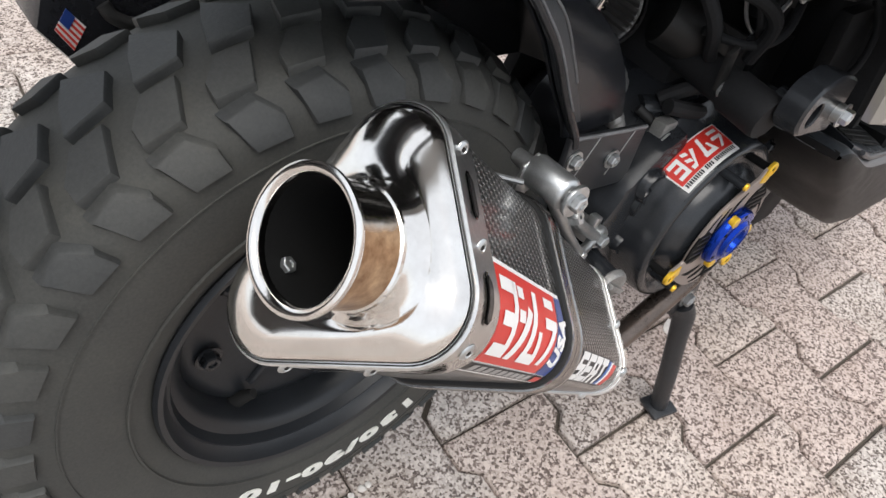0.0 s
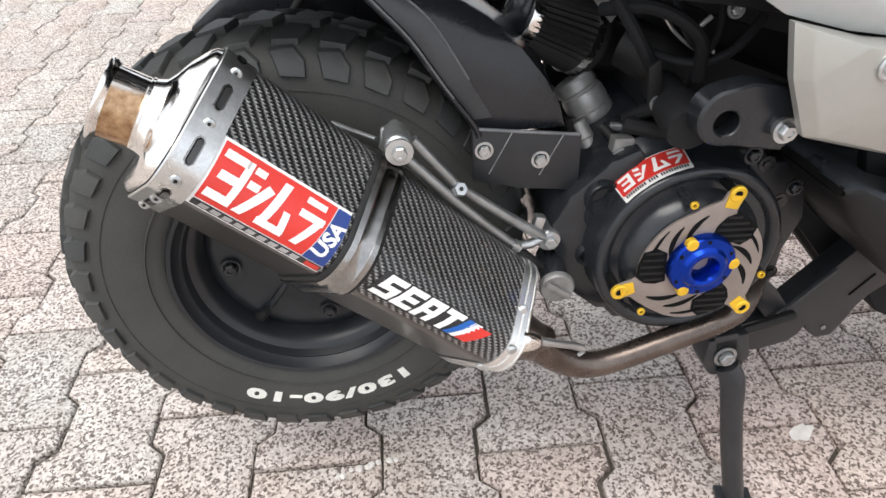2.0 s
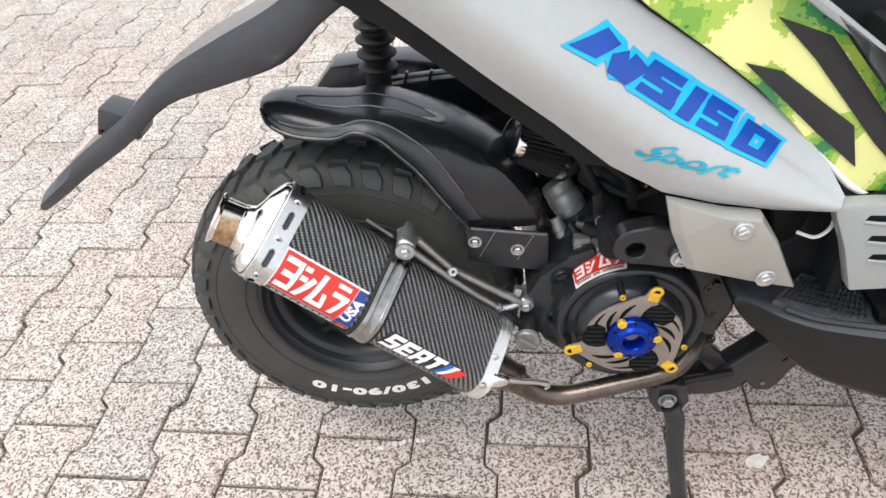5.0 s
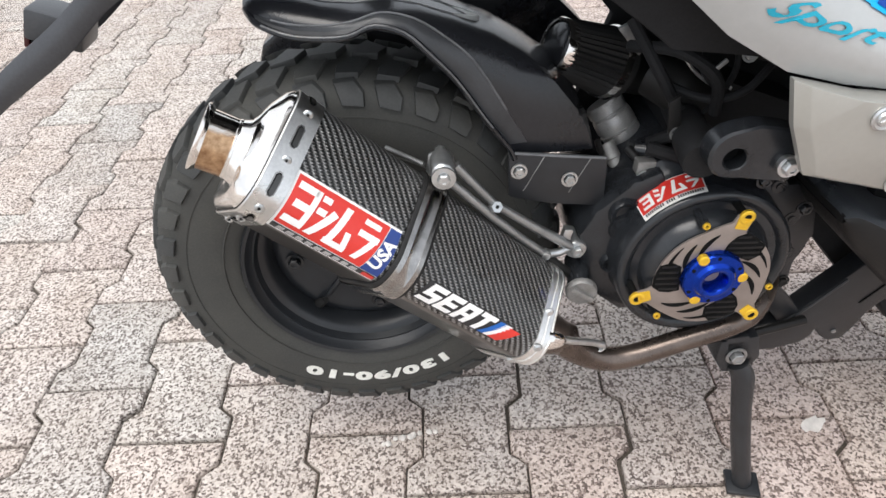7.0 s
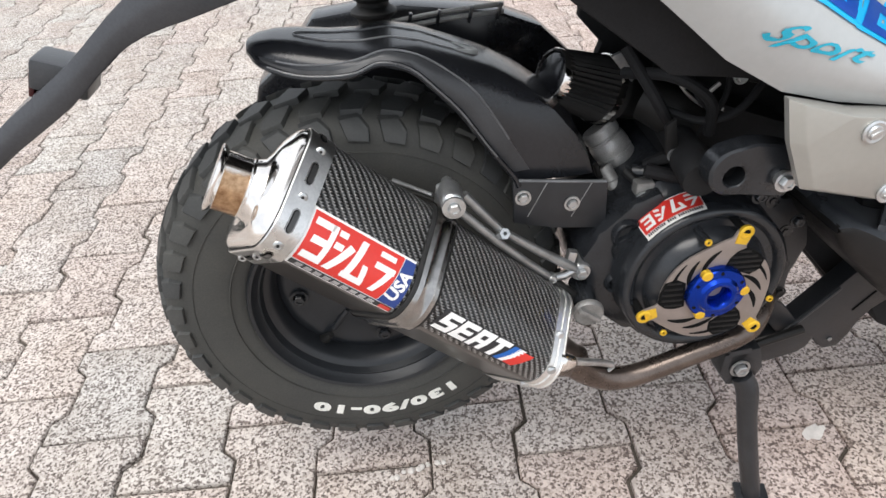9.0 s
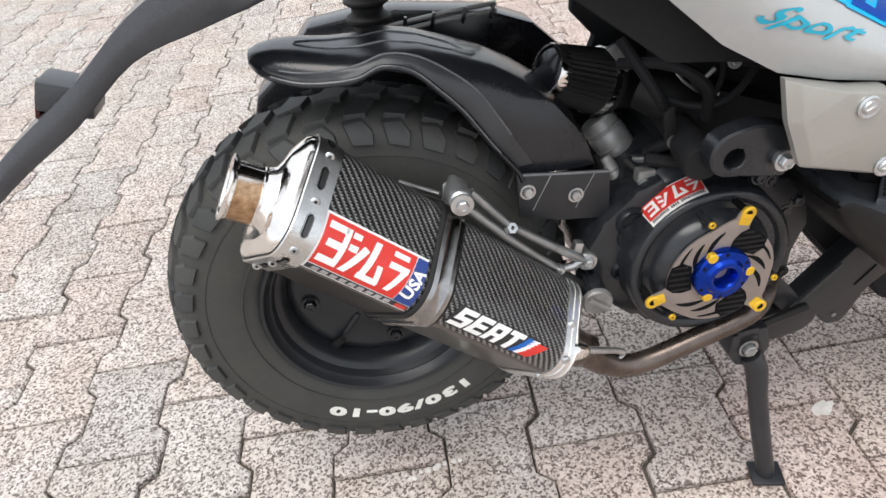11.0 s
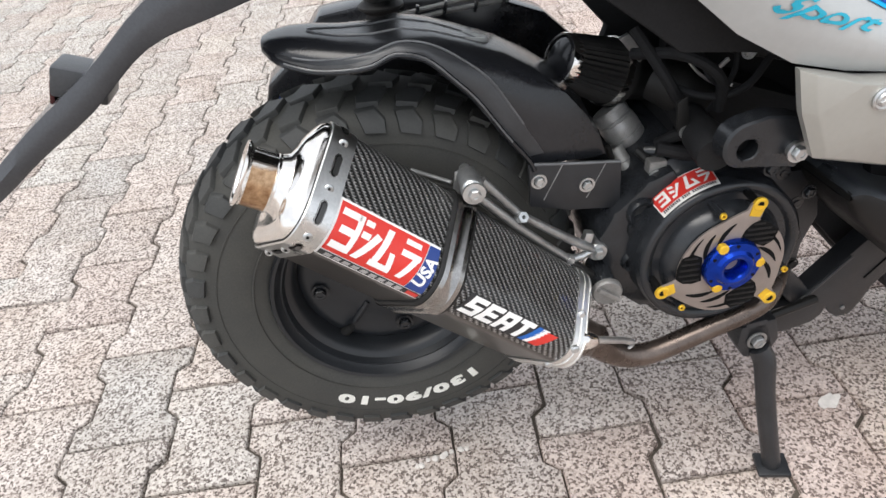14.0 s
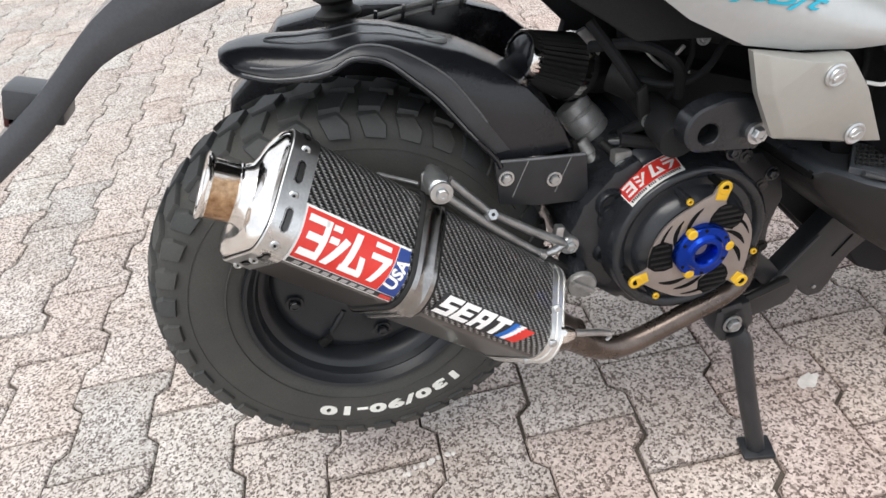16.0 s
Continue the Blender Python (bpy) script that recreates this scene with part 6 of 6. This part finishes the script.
    part("cable_stub", tube([(0.304, -0.066, 0.134), (0.311, -0.078, 0.127), (0.317, -0.088, 0.119)], 0.0045, 12), RUBBER_BLACK, motor)
    part("inlet_tube", tube([(0.316, -0.060, 0.128), (0.345, -0.075, 0.130), (0.385, -0.080, 0.136)], 0.012, 16), ENGINE_BLACK, motor)
    # dark lumps, hoses and wires under the fairing
    head = slab([(0.345, 0.06), (0.346, 0.17), (0.362, 0.20), (0.40, 0.20), (0.50, 0.16), (0.52, 0.05), (0.48, -0.05), (0.40, -0.05)], -0.06, 0.10, 0.010)
    part("cylinder_block", head, INNER_BLACK, scooter, "oily dark cylinder block")
    hoses = [([(0.30, -0.05, 0.24), (0.33, -0.10, 0.25), (0.36, -0.12, 0.23), (0.37, -0.11, 0.19)], 0.006), ([(0.325, -0.07, 0.140), (0.345, -0.085, 0.155), (0.38, -0.10, 0.16), (0.42, -0.10, 0.15)], 0.007),
             ([(0.33, -0.08, 0.21), (0.36, -0.11, 0.205), (0.39, -0.12, 0.215), (0.42, -0.11, 0.24)], 0.004), ([(0.50, -0.10, 0.12), (0.54, -0.14, 0.15), (0.56, -0.14, 0.19), (0.57, -0.12, 0.22)], 0.004)]
    for line, r in hoses:
        part("hose", tube(line, r, 10), INNER_BLACK, scooter)
    bay = part("carburettor", tube([(0.330, -0.04, 0.205), (0.352, -0.06, 0.195), (0.375, -0.07, 0.180)], [0.024, 0.026, 0.020], 20), DARK_METAL, scooter, "dark carburettor behind the fairing")
    part("throttle_lever", tube([(0.333, -0.1, 0.248), (0.347, -0.1, 0.230), (0.364, -0.1, 0.216), (0.382, -0.1, 0.207), (0.386, -0.1, 0.211)], 0.0017, 8), ZINC, bay, "bright throttle wire")
    part("wire_clip", block((0.010, 0.004, 0.005), pose(0.381, -0.10, 0.206, 0, -30), 0.001), ZINC, bay)
    part("bay_bolt", bolt((0.387, -0.12, 0.250), (0, -1, 0.2), 0.005, 0.005), ZINC, bay)
    part("bay_bolt", bolt((0.334, -0.115, 0.173), (0, -1, 0.2), 0.005, 0.005), DULL_STEEL, bay)
    part("bay_tab", block((0.014, 0.003, 0.004), pose(0.362, -0.12, 0.242, 0, -40), 0.0008), DULL_STEEL, bay)
    part("bay_bracket", slab([(0.292, 0.252), (0.302, 0.256), (0.322, 0.230), (0.316, 0.222)], -0.034, -0.028, 0.001), DULL_STEEL, bay)
    part("lever_plate", slab([(0.322, 0.206), (0.332, 0.212), (0.338, 0.178), (0.326, 0.172)], -0.115, -0.110, 0.0012), DARK_METAL, bay)
    for x, z, w in ((0.345, 0.176, 0.014), (0.352, 0.168, 0.018), (0.359, 0.160, 0.020)):
        part("cooling_fin", block((w, 0.06, 0.002), pose(x, -0.09, z, 0, 35), 0.0005), DARK_METAL, bay)
    for line, r in (([(0.296, -0.06, 0.27), (0.319, -0.09, 0.226), (0.340, -0.09, 0.191), (0.365, -0.09, 0.167)], 0.006), ([(0.318, -0.085, 0.143), (0.345, -0.095, 0.137), (0.38, -0.09, 0.125)], 0.0075), ([(0.381, -0.1, 0.275), (0.385, -0.105, 0.231), (0.372, -0.1, 0.196), (0.36, -0.09, 0.17)], 0.003), ([(0.35, -0.07, 0.28), (0.345, -0.1, 0.255), (0.358, -0.11, 0.225), (0.39, -0.10, 0.20)], 0.0035)):
        part("hose", tube(line, r, 10), INNER_BLACK, bay)
    part("bay_wall", slab([(0.36, 0.40), (0.36, 0.02), (0.44, -0.03), (0.57, -0.055), (0.592, -0.062), (0.668, -0.152), (0.73, -0.16), (0.78, 0.05), (0.78, 0.40)], 0.0, 0.02, 0.004), INNER_BLACK, scooter, "dark frame wall behind the engine bay")
    part("bay_wall", slab([(0.292, 0.40), (0.284, 0.27), (0.312, 0.238), (0.303, 0.216), (0.26, 0.10), (0.38, 0.02), (0.38, 0.40)], 0.055, 0.07, 0.003), INNER_BLACK, scooter)
    part("back_panel", slab([(0.515, 0.215), (0.60, 0.215), (0.66, 0.06), (0.56, 0.06)], -0.125, -0.110, 0.003), INNER_BLACK, scooter)
    part("wire_loop", tube([(0.53, -0.175, 0.190), (0.548, -0.18, 0.186), (0.562, -0.178, 0.196), (0.567, -0.17, 0.212)], 0.002, 8), WHITE, scooter, "white wire loop")


build_rear_top()
part("bulkhead", block((0.014, 0.310, 0.300), pose(0.596, -0.010, 0.240), 0.003), INNER_BLACK, scooter, "dark bulkhead closing the engine bay")


def scatter_debris():
    """White pebbles caught in a joint, and a pale scrap by the stand."""
    rnd = random.Random(3)
    for k in range(9):
        r = rnd.uniform(0.003, 0.0058)
        bm = bmesh.new()
        bmesh.ops.create_icosphere(bm, subdivisions=2, radius=r)
        for v in bm.verts:
            v.co *= 1 + 0.35 * noise.noise(v.co * 300 + Vector((k * 7.0, 0, 0)))
            v.co.z *= 0.6
        pebble = new("pebble", mesh_of(bm, "pebble", PEBBLE, 25))
        pebble.matrix_world = pose(-0.012 + 0.0095 * k + rnd.uniform(-0.003, 0.003), -0.088 + 0.0016 * k + rnd.uniform(-0.003, 0.003), r * 0.35, 0, 0, rnd.uniform(0, 360))
        tagged(pebble, "small white pebble caught in a paving joint", "pebble", "pebbles in the joint")
    bm = bmesh.new()
    ring = [bm.verts.new((0.019 * math.cos(a) * rnd.uniform(0.6, 1.2), 0.012 * math.sin(a) * rnd.uniform(0.6, 1.2), 0.0016)) for a in (2 * math.pi * k / 14 for k in range(14))]
    low = [bm.verts.new((v.co.x * 1.05, v.co.y * 1.05, 0.0)) for v in ring]
    bm.faces.new(ring)
    for k in range(14):
        bm.faces.new([low[k], low[(k + 1) % 14], ring[(k + 1) % 14], ring[k]])
    scrap = new("scrap", mesh_of(bm, "scrap", PEBBLE, 25))
    scrap.matrix_world = pose(0.615, -0.123, 0.0006, 0, 0, 20)
    tagged(scrap, "flattened pale scrap lying on the paving", "scrap")


scatter_debris()
lay_paving()
